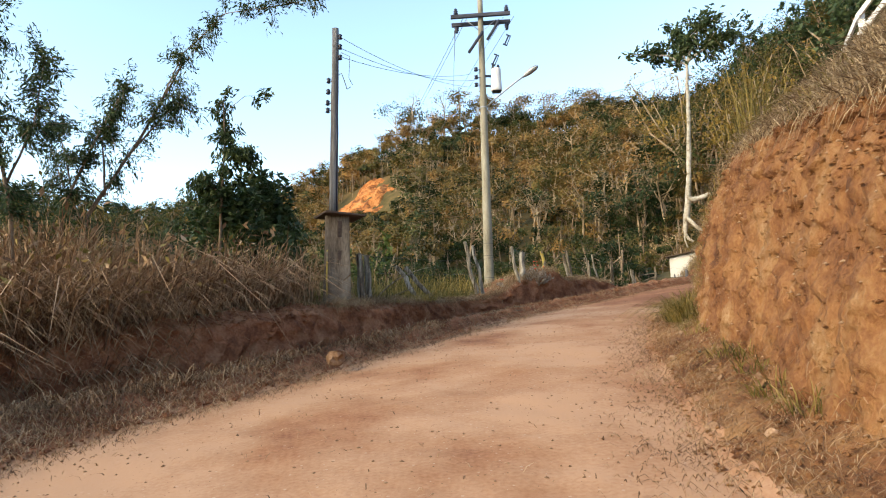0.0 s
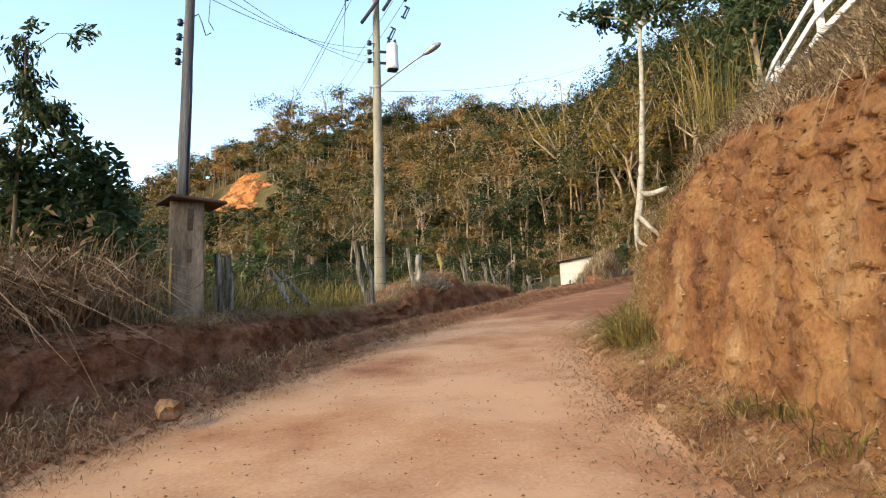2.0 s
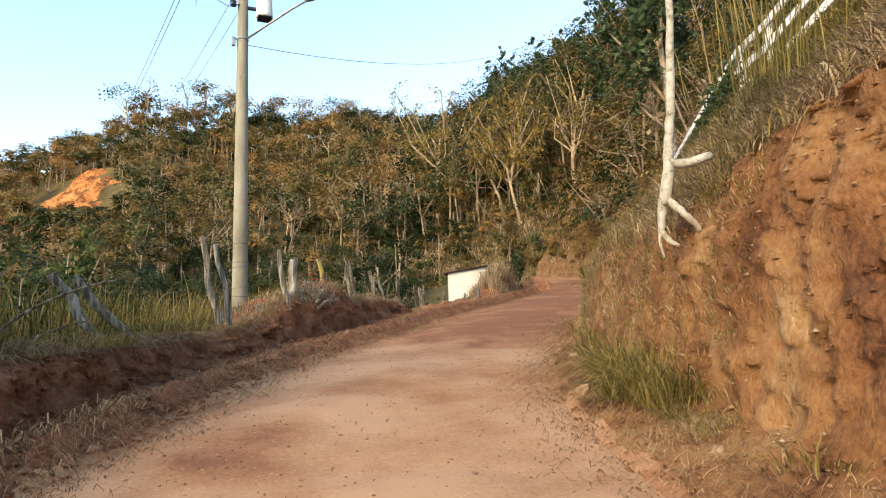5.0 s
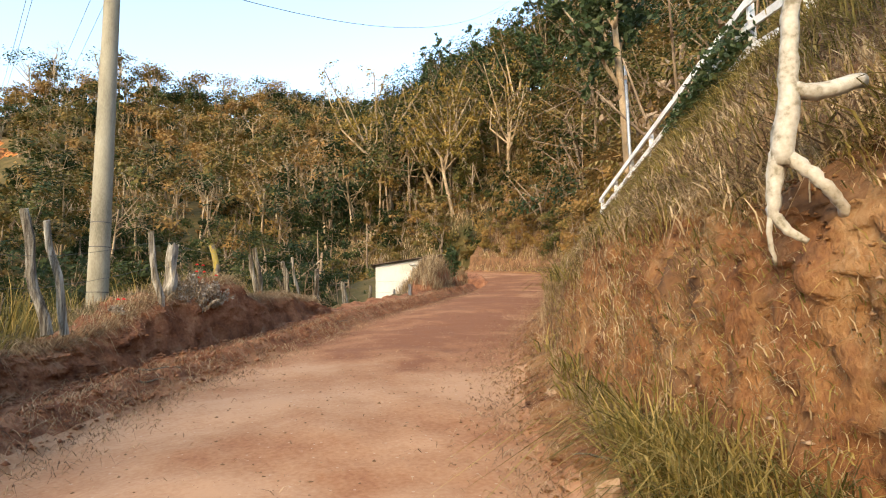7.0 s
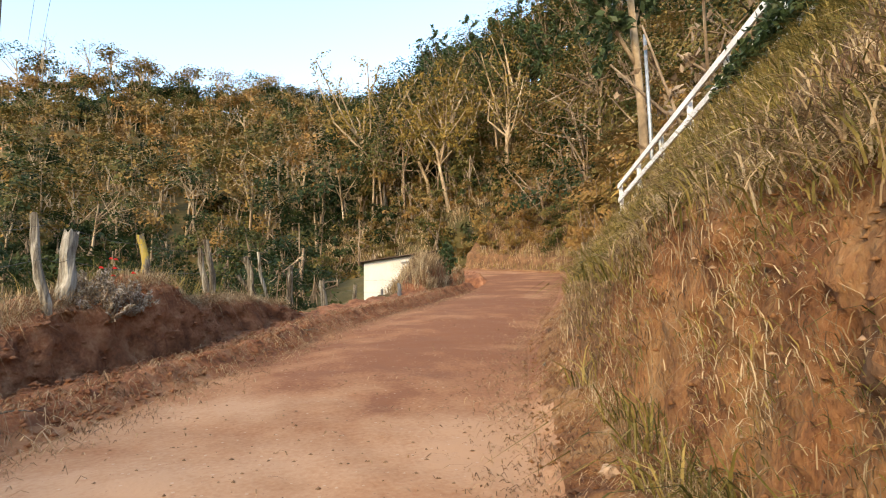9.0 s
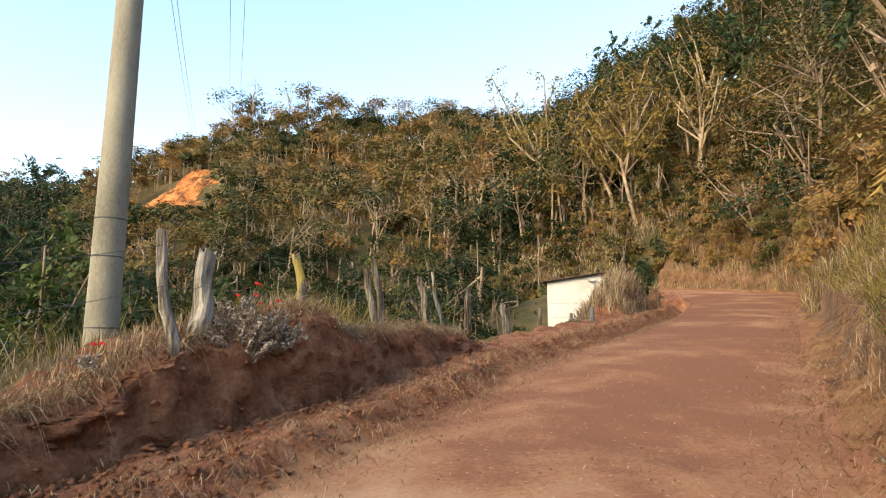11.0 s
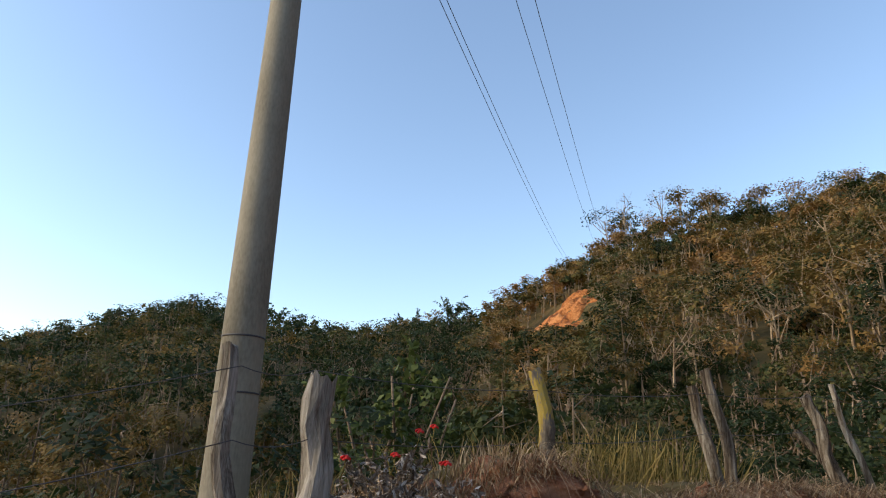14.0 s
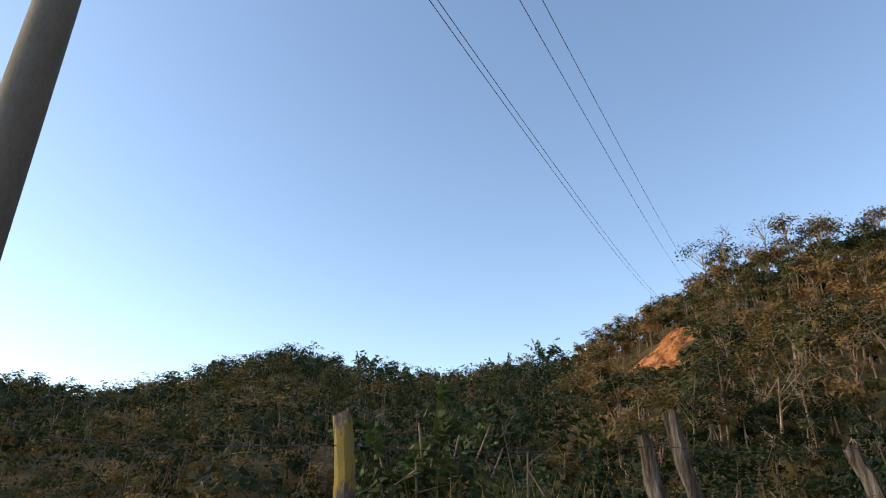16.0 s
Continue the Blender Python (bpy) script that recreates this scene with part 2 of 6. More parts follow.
def tube(bm, points, radii, sides=10, cap=True, wobble=0.0, seed=0):
    """A tapered tube along a line of points."""
    pts = [Vector(p) for p in points]
    rings = []
    for i, p in enumerate(pts):
        d = (pts[min(i + 1, len(pts) - 1)] - pts[max(i - 1, 0)]).normalized()
        a = d.cross(Vector((0.31, 0.95, 0.07))).normalized()
        b = d.cross(a)
        ring = []
        for k in range(sides):
            q = 2 * math.pi * k / sides
            r = radii[i]
            if wobble:
                r *= 1 + wobble * noise.noise(Vector((math.cos(q) * 1.6 + seed * 7.3, math.sin(q) * 1.6, i * 0.7 + seed)))
            ring.append(bm.verts.new(p + (a * math.cos(q) + b * math.sin(q)) * r))
        rings.append(ring)
    for r0, r1 in zip(rings, rings[1:]):
        for k in range(sides):
            f = bm.faces.new((r0[k], r0[(k + 1) % sides], r1[(k + 1) % sides], r1[k]))
            f.smooth = True
    if cap:
        bm.faces.new(rings[0][::-1])
        bm.faces.new(rings[-1])
    return bm


def fbm(p, octaves=4):
    return noise.fractal(Vector(p), 1.0, 2.0, octaves)

# ---- the lie of the land ----
LEFT = [(-4.7, -16), (-4.6, -8), (-4.5, 0), (-4.25, 4.5), (-3.6, 6.8), (-2.4, 8.8), (-1.2, 11.2), (0.1, 13.4), (1.5, 15.9), (3.1, 18.1), (5.3, 20.6), (7.5, 23.4),
        (11.0, 26.7), (15.7, 31.5), (20.5, 38.0), (22.3, 43.0), (21.5, 50.0)]
RIGHT = [(1.0, -16), (1.1, -8), (1.4, 0), (1.7, 3.3), (2.0, 5.1), (2.5, 7.1), (3.0, 9.3), (3.7, 11.5), (4.75, 13.75), (6.25, 16.0), (8.15, 18.5), (10.7, 21.4),
         (14.6, 25.6), (19.3, 30.9), (25.2, 37.0), (27.4, 43.5), (27.2, 51.5)]
STEPS = 36


def spline(points):
    """Catmull-Rom through the points, STEPS rows to each stretch."""
    p = np.array([np.subtract(np.multiply(2, points[0]), points[1]), *points, np.subtract(np.multiply(2, points[-1]), points[-2])], float)
    out = []
    for i in range(1, len(p) - 2):
        for k in range(STEPS):
            t = k / STEPS
            out.append(0.5 * (2 * p[i] + (p[i + 1] - p[i - 1]) * t + (2 * p[i - 1] - 5 * p[i] + 4 * p[i + 1] - p[i + 2]) * t * t
                              + (3 * p[i] - p[i - 1] - 3 * p[i + 1] + p[i + 2]) * t**3))
    out.append(p[-2])
    return np.array(out)


ROW_L, ROW_R = spline(LEFT), spline(RIGHT)
ROWS = len(ROW_L)
STATION = np.arange(ROWS) / STEPS
ACROSS = (ROW_R - ROW_L) / np.linalg.norm(ROW_R - ROW_L, axis=1)[:, None]


def plane(x, y):
    return 0.06 * x + 0.108 * y


def along(table):
    """A size that changes along the road: pairs of station and value."""
    return np.interp(STATION, [a for a, _ in table], [b for _, b in table])


BANK_L = along([(0, 0.9), (4, 0.9), (5, 1.0), (6, 0.95), (7, 0.85), (8, 0.6), (8.8, 0.5), (9.1, 0.65), (9.3, 0.92), (9.55, 1.0), (9.74, 1.0), (9.84, 1.16), (9.98, 1.16), (10.1, 0.74), (10.7, 0.68), (11.1, 0.42), (11.3, 0.08), (12.62, 0.05), (12.7, 0.55), (12.85, 0.95), (13.1, 1.15),
                (13.5, 1.15), (13.85, 0.85), (14.1, 0.4), (18, 0.3)])
FOOT_L = along([(0, 2.4), (4, 2.2), (4.8, 1.7), (5.6, 1.0), (6.8, 0.95), (7.3, 1.15), (8, 1.35), (9, 1.4), (11, 1.3), (18, 1.2)])
BERM_L = along([(0, 0.5), (6.8, 0.5), (8, 0.27), (18, 0.27)])
FLAT_L = along([(0, 4.0), (4, 3.5), (5, 2.6), (6, 1.7), (7, 1.6), (8, 1.8), (9, 2.0), (9.3, 1.0), (9.9, 1.0), (10.2, 1.6), (11, 1.6), (11.5, 0.8), (12.2, 0.6), (12.5, 0.8), (13.2, 0.9), (14, 0.7), (18, 1.0)])
DROP_L = along([(0, 2.6), (10.3, 2.6), (11.2, 1.6), (12.2, 3.2), (13.6, 4.0), (18, 3.0)])
BACK_L = along([(0, 1.3), (11.5, 1.3), (12.5, 0.5), (18, 0.5)])
WALL_R = along([(0, 2.0), (3, 2.05), (4, 2.25), (5, 2.45), (6, 2.4), (6.6, 2.1), (7.2, 1.55), (8, 1.5), (8.6, 1.4), (9.2, 0.85), (10, 0.5), (12, 0.7), (13, 0.8), (14, 0.7), (15, 0.7), (16, 1.0), (18, 1.0)])
RISE_R = along([(0, 0.8), (6, 0.8), (7, 0.88), (8, 0.95), (9, 1.08), (10, 1.2), (11, 1.3), (11.8, 1.3), (12.5, 1.2), (13.5, 1.1), (14.5, 1.2), (18, 1.2)])
FOOT_R = along([(0, 0.9), (4, 0.85), (6, 0.9), (8, 0.85), (9, 0.6), (9.6, 0.5), (11, 0.55), (12, 0.7), (18, 0.7)])


def smooth01(t):
    t = np.clip(t, 0, 1)
    return t * t * (3 - 2 * t)


def left_profile(i, d):
    """Height over the road at d metres out from its left edge, at row i."""
    b, f, w = BANK_L[i], FOOT_L[i], FLAT_L[i]
    g = DROP_L[i]
    m = BERM_L[i] * f
    xs = [0, 0.5 * m, m, 1.6 * m, f, f + 0.07, f + 0.16, f + 0.45, f + w, f + w + BACK_L[i], f + w + 3.5, f + w + 8, f + w + 14]
    hs = [0, 0.08, 0.24, 0.10, 0.10, 0.4 * b + 0.06, 0.88 * b, b, b + 0.05, b * 0.45 - 0.1 * g, 0.1 - 0.35 * g, -0.8 * g, -1.4 * g]
    return np.interp(d, xs, hs)


def right_profile(i, d):
    """Height over the road at d metres out from its right edge, at row i."""
    h, f, s = WALL_R[i], FOOT_R[i], RISE_R[i]
    k = 0.16 * h + 0.05
    top = max(0.0, float(np.interp(STATION[i], [0, 7, 8, 11.5, 13, 14, 15, 18], [4.4, 4.6, 5.0, 4.4, 5.2, 6.4, 7.0, 7.0])) - h)
    flat = top / s
    xs = [0, 0.35 * f, 0.7 * f, f, f + 0.25 * k, f + 0.6 * k, f + k, f + k + 0.35, f + k + 0.35 + flat, f + k + flat + 4, f + k + flat + 14]
    hs = [0, 0.10, 0.16, 0.30, 0.3 + 0.35 * h, 0.3 + 0.75 * h, 0.3 + h, 0.55 + h, 0.55 + h + top, 1.1 + h + top, 5.5 + h + top]
    return np.interp(d, xs, hs)


def levelled(x, y, z):
    """The ground cut level round the house."""
    w = smooth01((4.9 - np.hypot(x - 14.9, y - 36.6)) / 1.4)
    return z * (1 - w) + 3.3 * w


def spot(i, d):
    """A place of the land: row i (a whole number), d metres from the road's left edge (d < 0) or right edge (d > 0)."""
    if d < 0:
        x, y = ROW_L[i] + ACROSS[i] * d
        return x, y, float(levelled(x, y, plane(*ROW_L[i]) + left_profile(i, -d)))
    x, y = ROW_R[i] + ACROSS[i] * d
    return x, y, plane(*ROW_R[i]) + right_profile(i, d)


def roughness_of(side, i, d, p):
    """Uneven relief over the profile: metres outwards and upwards."""
    if side == "road":
        return 0.0, 0.035 * fbm((p[0] * 0.55, p[1] * 0.55, 0.3), 3) + 0.012 * fbm((p[0] * 3.1, p[1] * 3.1, 4.3), 3)
    if side == "left":
        f = FOOT_L[i]
        a = min(1.0, max(0.0, d / (0.3 * f)))
        face = math.exp(-(((d - f - 0.25) / 0.35) ** 2))
        n1 = fbm((p[0] * 1.3, p[1] * 1.3, 2.1), 4)
        n2 = fbm((p[0] * 5, p[1] * 5, p[2] * 5), 3)
        n3 = fbm((p[0] * 11, p[1] * 11, p[2] * 11), 3)
        return face * (0.2 * n1 + 0.13 * n2 + 0.07 * n3), a * (0.09 * n1 + 0.05 * n2)
    f = FOOT_R[i]
    a = min(1.0, max(0.0, d / (0.35 * f)))
    k = 0.16 * WALL_R[i] + 0.05
    face = 1.0 if f * 0.95 < d < f + k + 0.2 else math.exp(-(((d - f - k / 2) / (k + 0.3)) ** 2))
    flute = fbm((p[0] * 2.4, p[1] * 2.4, p[2] * 0.5 + 5), 4)
    lump = fbm((p[0] * 4.3 + p[2] * 1.1, p[1] * 4.3 - p[2] * 0.7, p[2] * 1.9 + 11), 6)
    fine = fbm((p[0] * 9, p[1] * 9, p[2] * 8), 4)
    pit = abs(fbm((p[0] * 5 + 3, p[1] * 5, p[2] * 3.5), 3))
    rough = max(min(1.0, WALL_R[i] / 1.9), float(np.interp(STATION[i], [6.6, 7.2, 8.8, 9.4], [0, 0.85, 0.85, 0])))
    return face * rough * (0.12 * flute + 0.075 * lump + 0.075 * fine - 0.05 * pit + 0.01), a * (0.06 * flute + 0.04 * fine)


LAND = {}


def loft(name, side, columns, mat, label, category):
    """A strip of land along the road."""
    rows = range(ROWS)
    verts = np.zeros((ROWS, len(columns), 3))
    for i in rows:
        n = ACROSS[i]
        for j, c in enumerate(columns):
            if side == "road":
                x, y = ROW_L[i] * (1 - c) + ROW_R[i] * c
                z = plane(x, y) + 0.05 * math.sin(math.pi * c)
                d, out = 0, 0
                edge = min(1, 6 * c, 6 * (1 - c))
                up = roughness_of("road", i, 0, (x, y, z))[1] * edge
            else:
                d = c
                if side == "left":
                    x, y, z = spot(i, min(-d, -1e-6))
                    out, up = roughness_of("left", i, d, (x, y, z))
                    out = -out
                else:
                    x, y, z = spot(i, d)
                    out, up = roughness_of("right", i, d, (x, y, z))
            verts[i, j] = (x + n[0] * out, y + n[1] * out, z + up)
    a = (np.arange(ROWS - 1)[:, None] * len(columns) + np.arange(len(columns) - 1)).ravel()
    w = len(columns)
    faces = np.stack([a, a + 1, a + w + 1, a + w], 1)
    if side == "left":
        faces = faces[:, ::-1]
    mats, pick, soil = (mat if isinstance(mat, list) else [mat]), None, None
    if side == "road":
        # pale dust on the lower stretch, redder fresh soil further up
        st = np.repeat(STATION, w)
        wave = np.array([fbm((p[0] * 0.45, p[1] * 0.45, 9.1), 4) for p in verts.reshape(-1, 3)])
        damp = sum(a * np.exp(-((((verts[..., 0] - x) * 0.6 + (verts[..., 1] - y) * 0.8) / ra) ** 2) - (((verts[..., 0] - x) * 0.8 - (verts[..., 1] - y) * 0.6) / rb) ** 2).ravel()
                   for x, y, ra, rb, a in ((1.0, 12.5, 0.9, 0.42, 0.24), (3.05, 13.5, 0.35, 0.4, 0.16), (6.7, 19.3, 1.3, 0.5, 0.12), (5.4, 17.2, 0.8, 0.3, 0.14), (-1.2, 9.4, 0.7, 0.3, 0.1), (0.6, 8.2, 1.0, 0.25, 0.08)))
        damp = damp * (1 + 1.4 * wave)
        # past station 14.2 the paler tone is dust plus painted-in sunlight
        soil = ("soil", -damp + 0.60 - 0.28 * smooth01((st + 0.8 * wave - 8.9) / 0.8) + 0.15 * smooth01((st - 14.2) / 0.5) + 0.16 * wave)
    else:
        st = np.repeat(STATION, w)
        soil = ("soil", 0.52 - 0.22 * smooth01((st - 8.9) / 0.8))
    if len(mats) > 1:
        mid = verts.reshape(-1, 3)[faces].mean(1)
        st = STATION[a // w]
        d = np.array(columns)[a % w]
        wave = np.array([fbm((p[0] * 0.9, p[1] * 0.9, p[2] * 0.9), 4) for p in mid])
        reach = np.interp(st, [0, 6.4, 6.9, 7.6, 8.0, 8.7, 9.1, 12.9, 13.4, 14.6, 15], [1.55, 1.5, 1.15, 1.1, 1.4, 1.3, 0.5, 0.35, 0.35, 0.4, 0.4])
        if side == "left":
            reach = FOOT_L[a // w] + 0.75
        pick = np.where(d < 0.1 + 0.12 * wave, 2, (d > reach + 0.35 * wave).astype(int))
    LAND[side] = verts
    ob = new(name, mesh_np(name, verts.reshape(-1, 3), faces, mats, pick, smooth=True, attr=soil))
    return tagged(ob, label, category, kind="structure")


road = loft("road", "road", list(np.linspace(0, 1, 44)), M_ROAD, "dry tan and reddish dirt road climbing between banks", "road")
bank_left = loft("bank_left", "left", [0, *np.linspace(0.06, 0.88, 13), *np.linspace(0.9, 1.95, 60), *np.linspace(2.0, 3.4, 22), *np.linspace(3.55, 6, 14), *np.linspace(6.5, 20, 20)], [M_RED, M_GROUND, M_ROAD], "low crumbling red soil bank with a debris berm along the road", "bank")
bank_right = loft("bank_right", "right", [0, *np.linspace(0.05, 0.8, 14), *np.linspace(0.815, 1.4, 80), *np.linspace(1.43, 2.0, 14), *np.linspace(2.08, 6, 28), *np.linspace(6.5, 20, 20)], [M_WALL, M_SLOPE, M_ROAD], "steep cut bank of orange earth with a dry grass slope", "bank")

# far land: a polar sheet round the road, out to the horizon
AZ_ROWS = [(-180, 8, 160), (-120, 8, 230), (-75, 8, 260), (-63, 6.6, 260), (-56, 6.3, 255), (-52, 7.6, 250), (-47, 9.7, 250), (-41, 11.3, 250), (-36, 10.2, 245), (-29, 9.5, 235), (-24, 10.6, 220), (-17, 11.0, 205), (-13, 12.6, 198), (-8, 15.2, 193),
           (-4, 17.2, 190), (4, 18.3, 190), (14, 18.6, 180), (22, 18.4, 170), (25.5, 17.4, 125), (31, 18.4, 100), (36, 20, 88), (41, 22.6, 78), (50, 27, 66), (70, 28, 60), (100, 26, 60),
           (140, 16, 80), (180, 8, 160)]
CX, CY, CZ = 3.0, 14.0, 3.0


def far_height(x, y):
    dx, dy = x - CX, y - CY
    r = np.hypot(dx, dy)
    az = np.degrees(np.arctan2(dx, dy))
    el = np.interp(az, [a for a, _, _ in AZ_ROWS], [b for _, b, _ in AZ_ROWS])
    dist = np.interp(az, [a for a, _, _ in AZ_ROWS], [c for _, _, c in AZ_ROWS])
    ridge = dist * np.tan(np.radians(el)) + CZ
    # the valley lies ahead and to the left; on the other side the hill rises from the bank
    low = np.interp(az, [-180, -120, -60, 10, 24, 34, 60, 180], [-3, -5, -7, -6, 0, 7, 8, 2])
    start = np.interp(az, [-180, -60, 10, 30, 60, 180], [30, 38, 34, 40, 22, 30])
    t = (r - start) / (dist - start)
    up = low + (ridge - low) * np.clip(t, 0, 1) ** 0.92
    beyond = ridge * (1 - smooth01((r - dist) / (dist * 1.2)) * 0.75)
    z = np.where(t < 1, up, beyond)
    return np.where(r > 900, 0.0 * z - 20, z)


def near_height(x, y):
    """The land by the road's profile, and the distance out from the road's edge."""
    pts = np.stack([x, y], -1).reshape(-1, 1, 2)
    mid = ((ROW_L + ROW_R) / 2)[None, ::6]
    i = np.argmin(((pts - mid) ** 2).sum(-1), 1) * 6
    side = ((pts[:, 0] - (ROW_L[i] + ROW_R[i]) / 2) * ACROSS[i]).sum(-1)
    half = np.linalg.norm(ROW_R[i] - ROW_L[i], axis=1) / 2
    out = np.abs(side) - half
    z = np.array([plane(*(ROW_R[a] if s > 0 else ROW_L[a])) + (0 if o < 0 else right_profile(a, o) if s > 0 else left_profile(a, o)) for a, s, o in zip(i, side, out)])
    off = np.sqrt(((pts[:, 0] - mid[0][i // 6]) ** 2).sum(-1)) - half
    return z.reshape(x.shape), off.reshape(x.shape)


def ground_height(x, y):
    x, y = np.asarray(x, float), np.asarray(y, float)
    zn, off = near_height(x, y)
    w = smooth01((off - 9) / 16)
    return levelled(x, y, zn * (1 - w) + far_height(x, y) * w), off


def sheet_height(x, y):
    """The far sheet with its humps; it dips under the strips along the road."""
    z, off = ground_height(x, y)
    r = np.hypot(x - CX, y - CY)
    lump = np.array([fbm((a * 0.035, b * 0.035, 0.7), 4) for a, b in zip(x.ravel(), y.ravel())]).reshape(x.shape)
    z = z + lump * np.clip((off - 14) / 40, 0, 1) * 4.5 * np.clip(r / 90, 0.3, 1.2)
    z = z - 1.2 * (1 - smooth01((off - 13) / 5.0))
    return np.where(off < 6, z - 2.5, z), off


def build_far():
    radii = np.r_[np.linspace(0.5, 40, 60), np.linspace(42, 300, 110), [340, 400, 500, 650, 900, 1400, 2200, 3500]]
    angles = np.radians(np.r_[np.arange(-180, -75, 3.0), np.arange(-75, 75, 0.75), np.arange(75, 180, 3.0)])
    A, R = np.meshgrid(angles, radii)
    x, y = CX + R * np.sin(A), CY + R * np.cos(A)
    z, off = sheet_height(x, y)
    n = len(angles)
    rr, cc = np.meshgrid(np.arange(len(radii) - 1), np.arange(n), indexing="ij")
    a, b = rr * n + cc, rr * n + (cc + 1) % n
    faces = np.stack([a.ravel(), b.ravel(), (b + n).ravel(), (a + n).ravel()], 1)[:, ::-1]
    return tagged(new("ground", mesh_np("ground", np.stack([x, y, z], -1).reshape(-1, 3), faces, [M_GROUND], smooth=True)), "brush-covered valley and hill ground", "ground", kind="structure")


ground = build_far()

# ---- poles, fence, house ----
def lathe(bm, rings, at=(0, 0, 0), sides=12):
    """A turned shape: pairs of radius and height."""
    return tube(bm, [(at[0], at[1], at[2] + z) for _, z in rings], [r for r, _ in rings], sides)


def insulator(parent, at, size=1.0, down=False):
    k = -1 if down else 1
    bm = bmesh.new()
    lathe(bm, [(r * size, k * z * size) for r, z in ((0.02, 0), (0.07, 0.03), (0.09, 0.07), (0.05, 0.10), (0.085, 0.14), (0.045, 0.18), (0.06, 0.22), (0.02, 0.26))], at)
    return part("insulator", bm, M_DARK, parent, "dark ribbed insulator")


def concrete_pole():
    base = (1.64, 20.86, 2.75)
    pole = tagged(empty("utility_pole", base), "tall tapered concrete utility pole with timber crossarms and a street lamp", "utility pole")
    bm = bmesh.new()
    hs = np.linspace(-0.2, 10.4, 24)
    tube(bm, [(0, 0, h) for h in hs], [0.168 - 0.0075 * h for h in hs], 24)
    shaft = part("shaft", bm, M_CONCRETE, pole)
    for h in (0.62, 1.35, 1.75):
        bm = bmesh.new()
        tube(bm, [(0, 0, h), (0, 0, h + 0.012)], [0.172 - 0.0075 * h] * 2, 24)
        part("wire_band", bm, M_WIRE, shaft, "rusty wire tied round the shaft")
    turn = Matrix.Rotation(radians(-6), 4, "Z")
    for y, z in ((-0.16, 9.72), (0.16, 9.58)):
        bm = bmesh.new()
        box(bm, (2.05, 0.10, 0.125), (0, 0, 0), None, 0.008)
        bmesh.ops.transform(bm, matrix=turn @ Matrix.Translation((0, y, z)), verts=bm.verts)
        arm = part("crossarm", bm, M_BEAM, pole, "dark weathered timber crossarm")
        for x in (-0.85, 0.9):
            insulator(arm, turn @ Vector((x, y, z + (0.06 if y < 0 else -0.07))), 0.95, y > 0)
    for x0, z0, x1, z1 in ((-0.45, 8.35, 0.05, 9.1), (0.2, 8.8, 0.62, 9.5)):
        bm = bmesh.new()
        tube(bm, [(x0, -0.2, z0), (x1, -0.2, z1)], [0.055, 0.055], 8)
        part("brace", bm, M_BEAM, pole, "dark diagonal strut")
    for x in (-0.35, 0.35):
        bm = bmesh.new()
        tube(bm, [(x * 1.5, -0.12, 9.58), (x * 0.3, -0.14, 9.2)], [0.014, 0.014], 6)
        part("stay", bm, M_STEEL, pole)
    bm = bmesh.new()
    tube(bm, [(-0.9, 0.1, 9.3), (-0.91, 0.1, 8.9), (-0.97, 0.08, 7.9), (-1.0, 0.06, 7.1)], [0.03, 0.012, 0.006, 0.005], 6)
    part("loose_wire", bm, M_WIRE, pole, "thin loose wire hanging from the crossarm")
    for x, z in ((0.85, 8.75), (0.42, 8.05)):
        bm = bmesh.new()
        r = Matrix.Rotation(radians(25), 4, "Y")
        box(bm, (0.05, 0.05, 0.36), (x, -0.25, z), r, 0.01)
        box(bm, (0.16, 0.04, 0.035), (x + 0.06, -0.25, z + 0.17), r)
        box(bm, (0.16, 0.04, 0.035), (x - 0.06, -0.25, z - 0.17), r)
        tube(bm, [(x + 0.14, -0.25, z + 0.15), (x, -0.25, z - 0.18)], [0.016, 0.016], 6)
        part("fuse_cutout", bm, M_DARK, pole, "dark fuse cutout bracket")
    bm = bmesh.new()
    lathe(bm, [(0.17, 0), (0.19, 0.03), (0.185, 0.1), (0.165, 0.72), (0.17, 0.76), (0.15, 0.80)], (0.46, -0.1, 6.98), 20)
    tank = part("transformer", bm, M_WHITE, pole, "light grey transformer tank on the pole")
    bm = bmesh.new()
    box(bm, (0.30, 0.3, 0.03), (0.46, -0.1, 6.975), None, 0.01)
    part("base_plate", bm, M_DARK, tank, "dark steel base plate")
    for z in (7.55, 7.2):
        part("bracket_arm", box(bmesh.new(), (0.3, 0.08, 0.06), (0.24, -0.05, z), None, 0.008), M_DARK, tank)
    for dx in (-0.1, 0.08):
        insulator(tank, (0.46 + dx, -0.1, 7.76), 0.7)
    for z in (7.15, 7.42, 7.7):
        bm = bmesh.new()
        lathe(bm, [(0.02, 0), (0.075, 0.03), (0.05, 0.08), (0.075, 0.13), (0.02, 0.16)], (-0.22, -0.1, z))
        tube(bm, [(-0.24, -0.1, z + 0.08), (0, -0.06, z + 0.08)], [0.014, 0.014], 6)
        part("spool_insulator", bm, M_DARK, pole, "dark spool insulator on a rack")
    bm = bmesh.new()
    tube(bm, [(0.1, -0.1, 6.45), (0.5, -0.35, 6.72), (1.0, -0.7, 7.02), (1.32, -0.92, 7.18)], [0.026] * 4, 8)
    arm = part("lamp_arm", bm, M_STEEL, pole, "thin steel lamp arm")
    bm = bmesh.new()
    tube(bm, [(1.26, -0.88, 7.15), (1.36, -0.95, 7.2), (1.5, -1.05, 7.28), (1.66, -1.16, 7.36), (1.72, -1.2, 7.385)], [0.03, 0.075, 0.10, 0.075, 0.02], 12)
